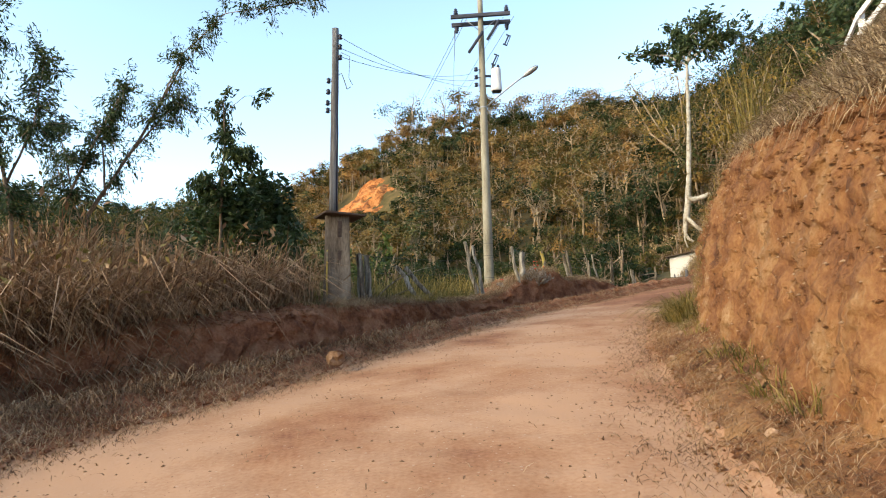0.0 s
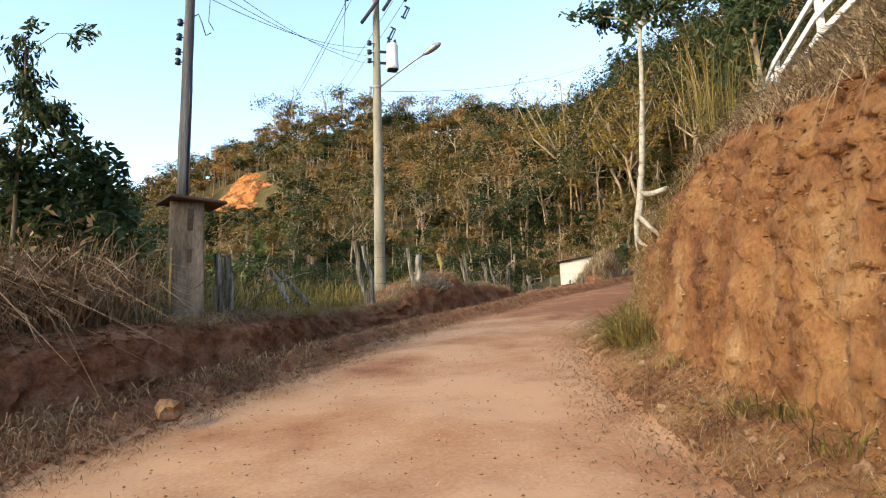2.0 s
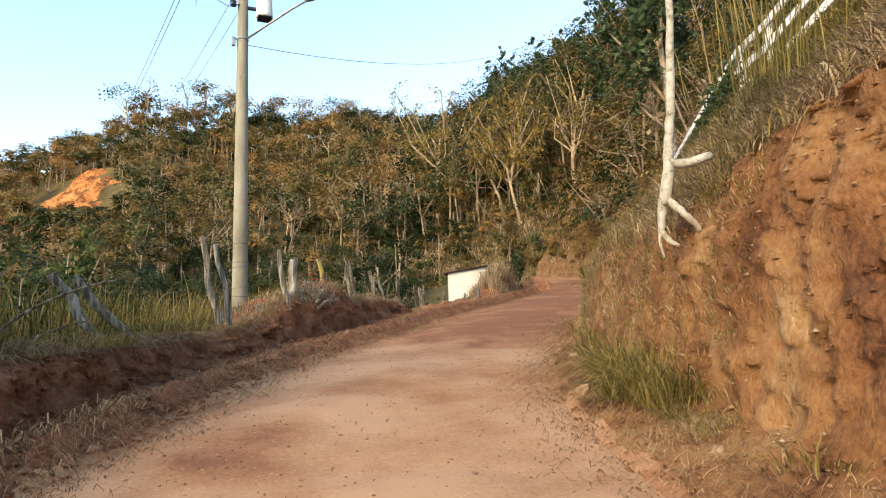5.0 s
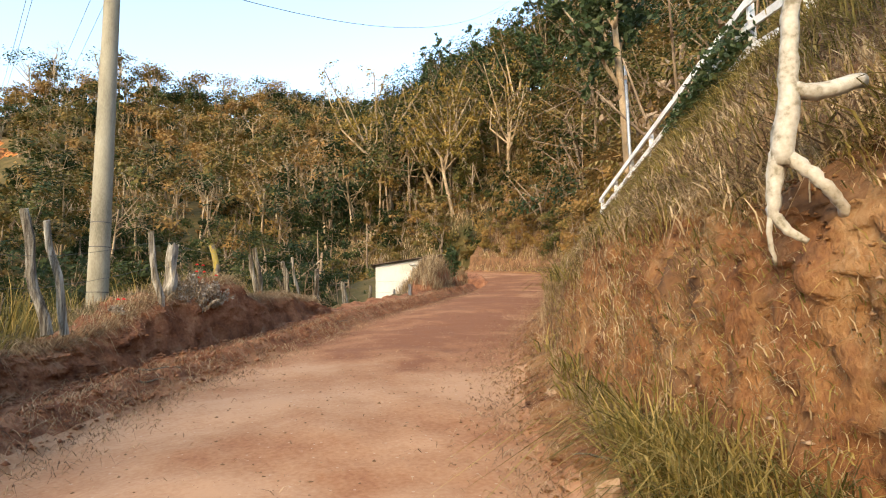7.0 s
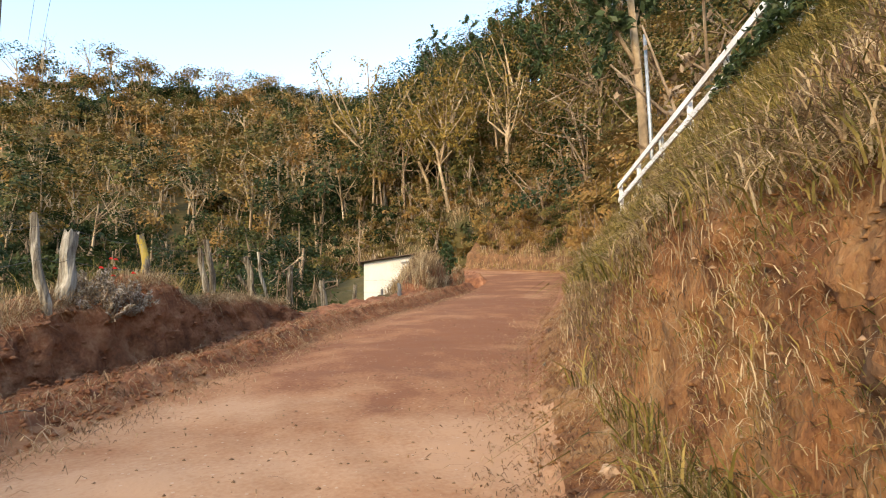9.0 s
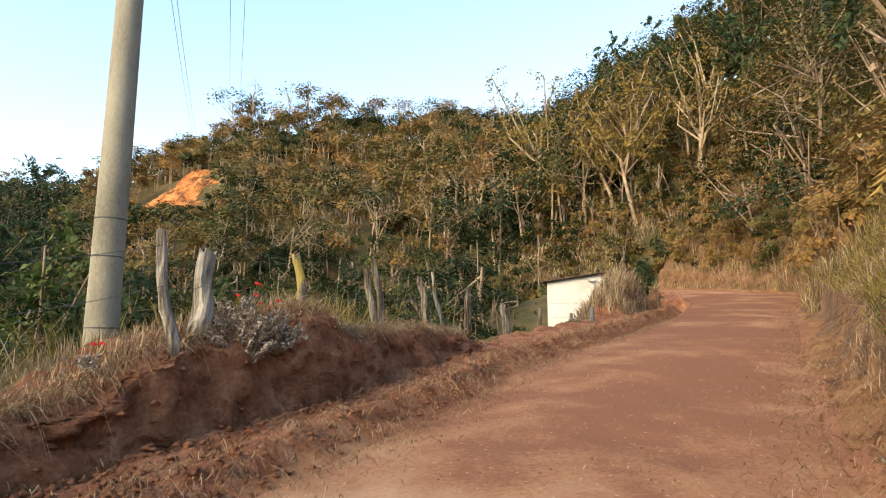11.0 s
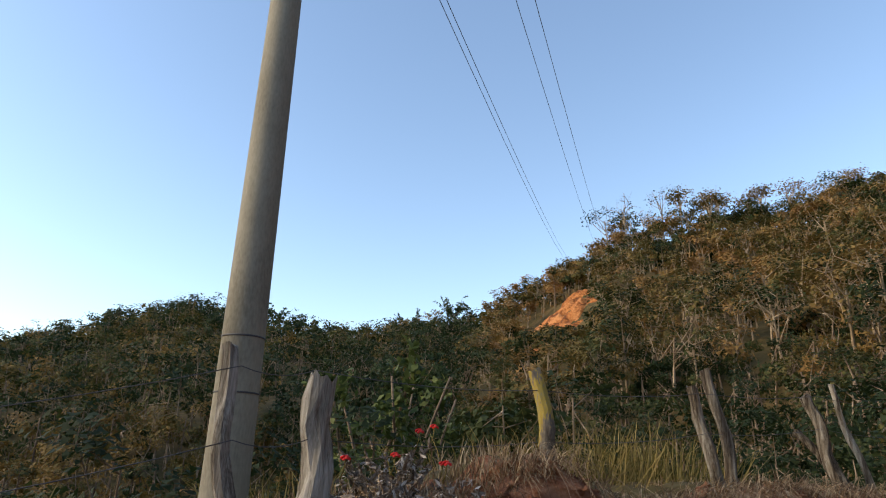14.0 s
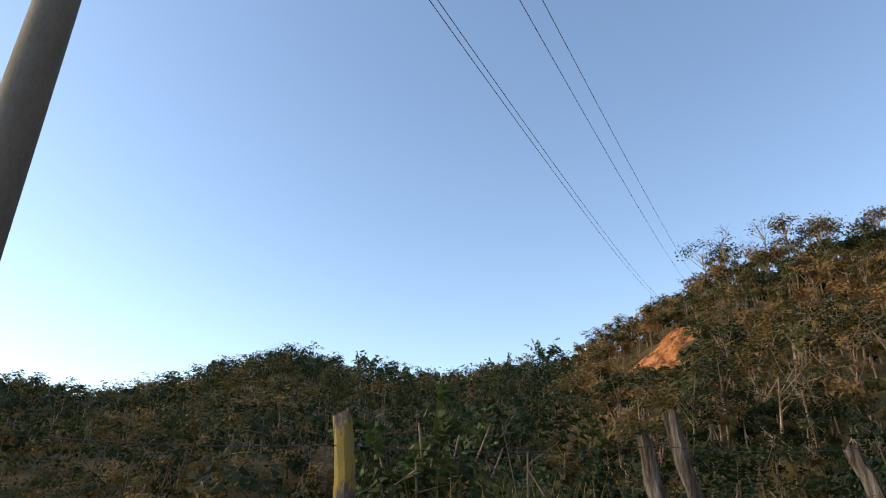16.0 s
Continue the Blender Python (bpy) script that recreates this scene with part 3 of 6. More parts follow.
    part("lamp_head", bm, M_STEEL, arm, "grey street lamp head")
    bm = bmesh.new()
    lathe(bm, [(0.13, 0), (0.13, 0.05)], (0, 0, 6.42), 20)
    box(bm, (0.08, 0.08, 0.2), (-0.2, -0.05, 6.35), None, 0.01)
    box(bm, (0.2, 0.03, 0.03), (-0.12, -0.05, 6.42))
    part("clamp", bm, M_STEEL, pole, "steel clamp with a small meter box")
    return pole


def masonry_kiosk():
    base = (-2.12, 13.2, 2.2)
    k = tagged(empty("transformer_pillar", base, 28), "weathered rendered masonry pillar with a dark slab cap", "pillar")
    bm = bmesh.new()
    tube(bm, [(0, 0, -0.25), (0, 0, 0.6), (0, 0, 1.2), (0, 0, 1.83)], [0.41, 0.385, 0.36, 0.35], 4)
    bmesh.ops.rotate(bm, verts=bm.verts, matrix=Matrix.Rotation(radians(45), 3, "Z"))
    for f in bm.faces:
        f.smooth = False
    bmesh.ops.bevel(bm, geom=[e for e in bm.edges if abs(e.verts[0].co.z - e.verts[1].co.z) > 0.2], offset=0.02, segments=2, affect="EDGES")
    body = part("body", bm, M_OLDWALL, k)
    bm = bmesh.new()
    box(bm, (0.86, 0.80, 0.045), (0.06, 0, 1.86), Matrix.Rotation(radians(2), 4, "Y"), 0.012)
    box(bm, (0.5, 0.5, 0.03), (0, 0, 1.893), None, 0.01)
    part("cap", bm, M_ROOF, k, "dark mossy slab cap")
    # flat dark plates on the face imitate the shade inside two recesses
    for z, h in ((1.55, 0.34), (1.0, 0.2)):
        bm = bmesh.new()
        box(bm, (0.26, 0.012, h), (0.05, -0.262 if z > 1.2 else -0.268, z), None, 0.004)
        part("niche_plate", bm, M_ROOF, body, "thin dark plate standing in for a shaded recess")
    bm = bmesh.new()
    tube(bm, [(-0.27, -0.2, -0.1), (-0.30, -0.24, 0.5), (-0.285, -0.23, 1.1)], [0.02, 0.018, 0.014], 7)
    part("pipe", bm, M_LICHEN, k, "pale leaning conduit")
    old = tagged(empty("timber_pole", (-2.2, 13.22, 4.1)), "dark weathered timber pole with insulators above a pillar", "utility pole")
    bm = bmesh.new()
    hs = np.linspace(-0.06, 4.15, 10)
    tube(bm, [(0.012 * h, 0, h) for h in hs], [0.098 - 0.006 * h for h in hs], 8, True, 0.12, 3)
    part("shaft", bm, M_DARKWOOD, old)
    bm = bmesh.new()
    tube(bm, [(0.07, -0.05, 0), (0.085, -0.06, 1.6), (0.075, -0.06, 2.2)], [0.02] * 3, 6)
    part("cable", bm, M_DARK, old, "dark cable clipped to the pole")
    for x, z in ((0.15, 3.95), (0.15, 3.72), (0.15, 3.48), (-0.1, 2.95), (-0.11, 2.7), (-0.12, 2.45), (-0.12, 2.28)):
        bm = bmesh.new()
        lathe(bm, [(0.012, 0), (0.05, 0.02), (0.03, 0.06), (0.05, 0.10), (0.012, 0.13)], (x, -0.02, z - 0.06), 10)
        tube(bm, [(x, -0.02, z), (0.02, 0, z)], [0.012, 0.012], 6)
        part("insulator", bm, M_DARK, old, "small dark insulator")
    bm = bmesh.new()
    tube(bm, [(0.06, 0, 3.05), (0.18, -0.02, 3.12), (0.24, -0.03, 2.95), (0.3, -0.03, 2.75), (0.38, -0.03, 2.8)], [0.01] * 5, 6)
    tube(bm, [(0.17, 0, 3.6), (0.36, -0.02, 3.5), (0.34, -0.03, 3.0), (0.42, -0.03, 2.85)], [0.007] * 4, 6)
    part("loose_wire", bm, M_WIRE, old, "loose hooked service wire")
    return k


def fence_post(base, top, r, mat=None, label="rough grey split-wood fence post leaning on the bank", rag=0.25, sides=10, jag=True):
    """A crooked wooden post from its foot to its top."""
    base, top = Vector(base), Vector(top)
    bm = bmesh.new()
    n = 9
    pts, rad = [], []
    sd = base.x * 3.1 + base.y
    for k in range(n):
        t = k / (n - 1)
        p = (top - base) * t
        w = math.sin(t * math.pi) * 0.9 + 0.1
        p += Vector((noise.noise(Vector((t * 2.2, sd, 0))), noise.noise(Vector((t * 2.2, sd, 5))), 0)) * 0.10 * w
        pts.append(p)
        rad.append(r * (1.08 - 0.22 * t) * (1 + 0.15 * noise.noise(Vector((t * 5, sd, 9)))))
    tube(bm, pts, rad, sides, True, rag, sd)
    if jag:
        ends = [v for v in bm.verts if (v.co - pts[-1]).length < r * 1.5 and len(v.link_faces) <= 3 and v.co.z > pts[-2].z]
        for v in ends:
            v.co.z += noise.noise(v.co * 25) * r * 0.9
    for f in bm.faces:
        f.smooth = False
    me = bpy.data.meshes.new("fence_post")
    bmesh.ops.recalc_face_normals(bm, faces=bm.faces)
    bm.to_mesh(me)
    bm.free()
    me.materials.append(mat or M_POST)
    ob = new("fence_post", me)
    ob.location = base
    return tagged(ob, label, "fence post", "posts along the bank")


def hang(name, a, b, sag, r, mat, label, n=14, group=""):
    """A wire from a to b."""
    a, b = Vector(a), Vector(b)
    bm = bmesh.new()
    pts = [(a.lerp(b, k / n) - Vector((0, 0, sag * 4 * (k / n) * (1 - k / n)))) - a for k in range(n + 1)]
    tube(bm, pts, [r] * (n + 1), 5)
    ob = part(name, bm, mat)
    ob.location = a
    return tagged(ob, label, "wire", group)


concrete_pole()
masonry_kiosk()
WIRES = "overhead wires"
for dx, r in ((-0.85, 0.010), (-0.72, 0.010), (0.55, 0.009), (0.9, 0.009)):
    hang("power_line", (1.9 + dx, 20.9, 12.5), (-17 + dx * 6, 206, 66 + dx), 5.0, r, M_WIRE, "thin dark overhead power line running to the ridge", 40, WIRES)
for z, zz in ((9.95, 8.05), (10.2, 7.8), (10.45, 7.6)):
    hang("service_wire", (1.36, 20.9, z), (-2.05, 13.2, zz), 0.25, 0.006, M_WIRE, "thin service wire between the two poles", 12, WIRES)
hang("service_wire", (1.68, 21.0, 9.15), (27, 42, 26.0), 2.0, 0.008, M_WIRE, "thin cable sagging from the pole towards the trees", 24, WIRES)

fence_post((2.5, 19.89, 3.1), (2.31, 19.9, 4.26), 0.05, M_PALEPOST, "crooked bark-stripped fence post beside the concrete pole", 0.35)
fence_post((2.6, 20.3, 3.1), (2.68, 20.3, 4.12), 0.09, M_PALEPOST, "thick weathered split fence post with a ragged top", 0.45, 14)
fence_post((3.72, 22.0, 3.2), (3.55, 22.0, 4.37), 0.06, M_LICHEN, "fence post covered in yellow lichen", 0.25)
fence_post((4.91, 23.85, 3.3), (4.71, 23.87, 4.45), 0.06)
fence_post((5.02, 24.1, 3.3), (4.86, 24.12, 4.63), 0.06)
fence_post((6.24, 25.86, 3.5), (6.0, 25.92, 4.55), 0.07)
fence_post((6.62, 26.2, 3.4), (6.35, 26.2, 4.72), 0.04, None, "thin forked fence stake on the bank")
fence_post((6.35, 26.0, 3.5), (5.85, 26.05, 4.15), 0.05, None, "short leaning fence stake")
fence_post((7.61, 27.91, 3.6), (7.6, 27.91, 4.6), 0.07)
fence_post((8.73, 28.44, 3.4), (8.66, 28.46, 4.28), 0.085, None, "short thick grey fence post")
fence_post((1.08, 18.29, 2.7), (0.77, 18.3, 4.2), 0.06, M_PALEPOST, "tall leaning pale fence post near the pole")
fence_post((1.26, 18.5, 2.7), (1.0, 18.5, 4.12), 0.05, M_PALEPOST, "crooked mottled fence post near the pole", 0.4)
fence_post((-1.62, 13.68, 2.2), (-1.74, 13.67, 3.32), 0.075, M_PALEPOST, "flat split fence plank beside the pillar", 0.35)
fence_post((-1.5, 13.75, 2.2), (-1.58, 13.75, 3.28), 0.07, M_PALEPOST, "flat split fence plank beside the pillar", 0.35)
fence_post((-0.55, 15.85, 2.45), (-1.06, 15.75, 3.27), 0.06, M_PALEPOST, "pale fallen log leaning over the bank", 0.2)
fence_post((-0.15, 16.09, 2.4), (-0.85, 16.06, 3.26), 0.06, M_PALEPOST, "pale fallen log leaning over the bank", 0.2)
fence_post((10.22, 29.86, 3.3), (10.2, 29.87, 4.27), 0.07)
fence_post((10.96, 29.52, 3.3), (10.96, 29.52, 4.15), 0.04, M_DARKWOOD, "dark thin fence stake before the white house")
fence_post((11.43, 29.11, 3.3), (11.36, 29.12, 4.3), 0.065, M_DARKWOOD, "dark crooked fence post before the white house")
POSTS = [(-1.7, 13.67, 0), (1.0, 18.35, 0), (2.45, 19.9, 0), (2.66, 20.3, 0), (3.6, 22.0, 0), (4.8, 23.9, 0), (6.1, 25.9, 0), (7.6, 27.9, 0), (8.7, 28.45, 0), (10.2, 29.87, 0), (10.96, 29.52, 0), (11.4, 29.12, 0)]
for zz in (0.42, 0.8):
    for a, b in zip(POSTS, POSTS[1:]):
        za, zb = [float(np.interp(p[0], [-2, 1, 2.5, 3.6, 6, 8.7, 11.5], [2.45, 2.85, 3.35, 3.42, 3.75, 3.75, 3.6])) + zz for p in (a, b)]
        hang("fence_wire", (a[0], a[1] - 0.06, za), (b[0], b[1] - 0.06, zb), 0.04, 0.003, M_WIRE, "slack barbed fence wire strung between posts", 6, "fence wires")


def house():
    a, b = Vector((13.5, 37.0, 3.4)), Vector((16.1, 35.55, 3.4))
    ang = math.degrees(math.atan2(b.y - a.y, b.x - a.x))
    h = tagged(empty("house", a, ang), "small white-painted house with a sloping thin roof", "house")
    w, d, t = (b - a).length, 3.4, 0.15
    zl, zr = 2.40, 2.80
    win = (2.05, 2.6, 1.15, 1.8)

    def slab(x0, x1, y0, y1, z0, za, zb):
        """An upright piece whose top runs from za to zb."""
        bm = bmesh.new()
        v = [bm.verts.new(c) for c in ((x0, y0, z0), (x1, y0, z0), (x1, y1, z0), (x0, y1, z0), (x0, y0, za), (x1, y0, zb), (x1, y1, zb), (x0, y1, za))]
        for f in ((0, 1, 2, 3), (4, 5, 6, 7), (0, 1, 5, 4), (1, 2, 6, 5), (2, 3, 7, 6), (3, 0, 4, 7)):
            bm.faces.new([v[k] for k in f])
        return bm

    def top(x):
        return zl + (zr - zl) * x / w

    front = bmesh.new()
    for x0, x1, z0, z1 in ((0, win[0], -0.6, None), (win[1], w, -0.6, None), (win[0], win[1], -0.6, win[2]), (win[0], win[1], win[3], None)):
        piece = slab(x0, x1, 0, t, z0, z1 or top(x0), z1 or top(x1))
        me = bpy.data.meshes.new("tmp")
        piece.to_mesh(me)
        piece.free()
        front.from_mesh(me)
        bpy.data.meshes.remove(me)
    part("front_wall", front, M_HOUSE, h)
    part("side_wall", slab(0, t, t, d, -0.6, zl, top(t)), M_HOUSE, h)
    part("side_wall", slab(w - t, w, t, d, -0.6, top(w - t), zr), M_HOUSE, h)
    part("back_wall", slab(t, w - t, d - t, d, -0.6, top(t), top(w - t)), M_HOUSE, h)
    bm = bmesh.new()
    n = 46
    slope = (zr - zl) / w
    rows = []
    for y in (-0.25, d + 0.25):
        for lay in (0.0, 0.03):
            rows.append([bm.verts.new((x, y, zl + slope * x + 0.02 + lay + 0.012 * math.cos(k * math.pi))) for k, x in enumerate(np.linspace(-0.22, w + 0.22, n))])
    for r0, r1 in ((rows[0], rows[1]), (rows[2], rows[3]), (rows[0], rows[2]), (rows[1], rows[3])):
        for k in range(n - 1):
            bm.faces.new((r0[k], r0[k + 1], r1[k + 1], r1[k]))
    roof = part("roof", bm, M_ROOF, h, "thin brown corrugated roof sheet")
    win_ob = part("window", box(bmesh.new(), (win[1] - win[0] - 0.1, 0.03, win[3] - win[2] - 0.1), ((win[0] + win[1]) / 2, 0.06, (win[2] + win[3]) / 2)), M_WHITE, h, "closed white window shutter")
    fr = bmesh.new()
    for x, z, sx, sz in (((win[0] + win[1]) / 2, win[2] + 0.025, win[1] - win[0], 0.05), ((win[0] + win[1]) / 2, win[3] - 0.025, win[1] - win[0], 0.05),
                         (win[0] + 0.025, (win[2] + win[3]) / 2, 0.05, win[3] - win[2] - 0.1), (win[1] - 0.025, (win[2] + win[3]) / 2, 0.05, win[3] - win[2] - 0.1)):
        box(fr, (sx, 0.08, sz), (x, 0.03, z))
    part("window_frame", fr, M_STEEL, win_ob, "grey window frame")
    bm = bmesh.new()
    box(bm, (0.3, 0.14, 0.06), (1.75, -0.07, 2.42), None, 0.01)
    part("wall_lamp", bm, M_STEEL, h, "small lamp bracket under the roof")
    return h


house()


def white_fence():
    """The white two-rail fence along the top of the slope."""
    f = tagged(empty("white_fence", (8, 13, 6)), "white-painted wooden fence with board rails on the grass slope", "fence")
    line = [(8.0, 9.5, 7.9), (8.15, 11.5, 7.4), (8.75, 13.3, 7.0), (9.8, 14.75, 7.38), (11.5, 17.6, 7.08), (13.2, 20.45, 6.78), (14.9, 23.3, 6.47)]
    o = Vector((8, 13, 6))
    for a, b in zip(line, line[1:]):
        a, b = Vector(a) - o, Vector(b) - o
        d = (b - a)
        flat = Vector((d.x, d.y, 0)).normalized()
        n = max(1, round(d.length / 1.6))
        for drop in (0.0, 0.36, 0.72):
            bm = bmesh.new()
            side = Vector((-flat.y, flat.x, 0)) * 0.02
            for p, q in ((a, b),):
                vs = []
                for e in (p, q):
                    for up in (-0.06, 0.06):
                        for sgn in (-1, 1):
                            vs.append(bm.verts.new(e + side * sgn + Vector((0, 0, up - drop))))
                for fc in ((0, 1, 3, 2), (4, 5, 7, 6), (0, 1, 5, 4), (2, 3, 7, 6), (0, 2, 6, 4), (1, 3, 7, 5)):
                    bm.faces.new([vs[k] for k in fc])
            part("rail", bm, M_WHITE, f)
        for k in range(n + 1):
            p = a.lerp(b, k / n)
            bm = bmesh.new()
            box(bm, (0.09, 0.09, 1.1), (0, 0, 0), Matrix.Rotation(math.atan2(flat.y, flat.x), 4, "Z"), 0.008)
            bmesh.ops.translate(bm, verts=bm.verts, vec=p + Vector((flat.y, -flat.x, 0)) * 0.068 + Vector((0, 0, -0.48)))
            part("post", bm, M_WHITE, f)
    return f


white_fence()
for x, y, z in ((22.9, 30.3, 8.6),):
    bm = bmesh.new()
    box(bm, (0.12, 0.12, 1.5), (0, 0, -0.1), None, 0.015)
    tagged(part("gate_post", bm, M_WHITE), "white-painted square post at the edge of the trees", "post", "white posts").location = (x, y, z)
bm = bmesh.new()
tube(bm, [(0, 0, -1.5), (0, 0, 2.0), (0, 0, 4.9)], [0.06, 0.055, 0.045], 12)
tagged(part("thin_pole", bm, M_STEEL), "thin pale metal pole above the slope", "pole").location = (16.8, 23.8, 6.4)

# ---- plants ----
def unit(v):
    return v / np.maximum(np.linalg.norm(v, axis=-1, keepdims=True), 1e-9)


def leaves(centres, size, up=0.6, aspect=0.45, along_dir=None, fold=0.15, simple=False, facing=None):
    """Diamond leaves at the centres: corners and faces."""
    n = len(centres)
    size = np.broadcast_to(np.asarray(size, float), (n,))[:, None]
    normal = unit(RNG.normal(size=(n, 3)) * (1.0 if facing is None else 0.55) + np.array([0, 0, up * 2]) + (0 if facing is None else facing))
    t = RNG.normal(size=(n, 3)) if along_dir is None else along_dir + RNG.normal(size=(n, 3)) * 0.35
    t = unit(t - normal * (t * normal).sum(1, keepdims=True))
    b = np.cross(normal, t)
    c = np.asarray(centres)
    if simple:
        v = np.stack([c - t * size * 0.7 - b * size * aspect, c - t * size * 0.7 + b * size * aspect * 1.2, c + t * size], 1)
        return v.reshape(-1, 3), np.arange(n * 3).reshape(n, 3)
    v = np.stack([c - t * size, c - b * size * aspect + t * size * 0.1, c + t * size - normal * size * fold * 2, c + b * size * aspect + t * size * 0.1], 1)
    return v.reshape(-1, 3), np.arange(n * 4).reshape(n, 4)


def cones(p0, p1, r0, r1, sides=5):
    """Straight tapered limbs: corners and faces."""
    p0, p1 = np.asarray(p0, float), np.asarray(p1, float)
    n = len(p0)
    d = unit(p1 - p0)
    a = unit(np.cross(d, np.array([0.31, 0.93, 0.17])))
    b = np.cross(d, a)
    q = 2 * np.pi * np.arange(sides) / sides
    ring = a[:, None] * np.cos(q)[None, :, None] + b[:, None] * np.sin(q)[None, :, None]
    v = np.concatenate([p0[:, None] + ring * np.asarray(r0)[:, None, None], p1[:, None] + ring * np.asarray(r1)[:, None, None]], 1)
    k = np.arange(sides)
    f = np.stack([k, (k + 1) % sides, (k + 1) % sides + sides, k + sides], 1)
    return v.reshape(-1, 3), (np.arange(n)[:, None, None] * 2 * sides + f[None]).reshape(-1, 4)


def blades(base, height, width, lean, droop=0.35):
    """Grass blades: a bent strip with a pointed tip each. lean: sideways reach as a share of the height."""
    n = len(base)
    base = np.asarray(base, float)
    height, width = np.broadcast_to(height, (n,))[:, None], np.broadcast_to(width, (n,))[:, None]
    lean = np.asarray(lean, float)
    q = RNG.uniform(0, 2 * np.pi, n)
    side = np.stack([np.cos(q), np.sin(q), np.zeros(n)], 1) * width / 2
    upv = np.array([0, 0, 1.0])
    bow = droop * np.linalg.norm(lean, axis=1, keepdims=True)
    low = base + upv * height * 0.40 + lean * height * 0.16
    mid = base + upv * height * (0.76 - 0.30 * bow) + lean * height * 0.52
    tip = base + upv * height * (1 - bow) + lean * height
    v = np.stack([base - side * 0.8, base + side * 0.8, low - side, low + side, mid - side * 0.7, mid + side * 0.7, tip], 1)
    k = np.arange(n)[:, None] * 7
    quads = np.concatenate([k + np.array([[0, 1, 3, 2]]), k + np.array([[2, 3, 5, 4]])])
    return v.reshape(-1, 3), quads, k + np.array([[4, 5, 6]])


def stuff(name, verts, groups, mats, face_mat, label, category, attr=None):
    return tagged(new(name, mesh_np(name, verts, groups, mats, face_mat, attr=attr)), label, category, kind="stuff")


def tangled(n, spread=1.0):
    q = RNG.uniform(0, 2 * np.pi, n)
    r = np.abs(RNG.normal(0.35, 0.25, n)) * spread
    return np.stack([np.cos(q) * r, np.sin(q) * r, np.zeros(n)], 1)


def strip_spots(n, st0, st1, d0, d1, side):
    """Places scattered over a strip along the road."""
    rows = np.clip((RNG.uniform(st0, st1, n) * STEPS).astype(int), 0, ROWS - 1)
    d = RNG.uniform(d0, d1, n)
    jit = RNG.uniform(-0.1, 0.1, (n, 2))
    out = np.array([spot(i, side * e) for i, e in zip(rows, d)])
    out[:, :2] += jit
    return out, rows, d


def grass_patch(name, pts, h0, h1, width, mat, label, lean=None, spread=1.0, droop=0.35, sink=0.05):
    n = len(pts)
    pts = pts - np.array([0, 0, sink])
    ln = tangled(n, spread)
    if lean is not None:
        ln = ln + lean
    v, q, t = blades(pts, RNG.uniform(h0, h1, n), RNG.uniform(0.6, 1.4, n) * width, ln, droop)
    return stuff(name, v, [q, t], [mat], None, label, "grass")


def tall_brush():
    """The high dry grass on the bank where the walk begins."""
    pts, rows, d = strip_spots(34000, 1.2, 6.75, 1.9, 7.5, -1)
    keep = d > FOOT_L[rows] + 0.12
    far = np.clip((STATION[rows] - 5.9) / 0.7, 0, 1)
    keep &= RNG.uniform(0, 1, len(d)) > far * np.where(d < 3.6, 1.0, 0.55)
    pts, rows, d = pts[keep], rows[keep], d[keep]
    clump = np.array([fbm((p[0] * 0.7, p[1] * 0.7, 3.3), 3) for p in pts])
    h = np.clip(1.0 + 0.36 * (d - FOOT_L[rows]) + 0.6 * clump, 0.4, 2.9) * RNG.uniform(0.6, 1.1, len(d))
    toward = ACROSS[rows]
    lean = tangled(len(d), 2.3) + np.concatenate([toward, np.zeros((len(d), 1))], 1) * (0.35 * np.exp(-(d - FOOT_L[rows])))[:, None]
    v, q, t = blades(pts - np.array([0, 0, 0.05]), h, RNG.uniform(0.010, 0.026, len(d)), lean, 0.52)
    stuff("tall_grass", v, [q, t], [M_STRAW], None, "tangled tall brown dry grass covering the bank", "grass")
    # leafy weeds among the stalks
    pick = RNG.choice(len(pts), 9000)
    c = pts[pick] + np.stack([RNG.normal(0, 0.15, 9000), RNG.normal(0, 0.15, 9000), h[pick] * RNG.uniform(0.15, 0.95, 9000)], 1)
    v, f = leaves(c, RNG.uniform(0.04, 0.11, 9000), 0.3, 0.4)
    stuff("brush_weeds", v, f, [M_GREEN, M_STRAW], (RNG.uniform(0, 1, 9000) > 0.35).astype(int), "withered leafy weeds tangled in the tall grass", "weeds")
    # hanging dead stalks down the bank face
    pts, rows, d = strip_spots(9000, 1.2, 6.6, 1.5, 2.9, -1)
    keep = (d > FOOT_L[rows] - 0.1) & (d < FOOT_L[rows] + 0.5)
    pts, rows = pts[keep], rows[keep]
    lean = np.concatenate([ACROSS[rows] * RNG.uniform(0.5, 1.5, (len(rows), 1)), RNG.uniform(-1.3, -0.2, (len(rows), 1))], 1) + tangled(len(rows), 0.7)
    v, q, t = blades(pts + np.array([0, 0, 0.25]), RNG.uniform(0.25, 0.6, len(pts)), 0.016, lean, 0.4)
    stuff("hanging_grass", v, [q, t], [M_STRAW], None, "dead grass hanging over the red bank face", "grass")


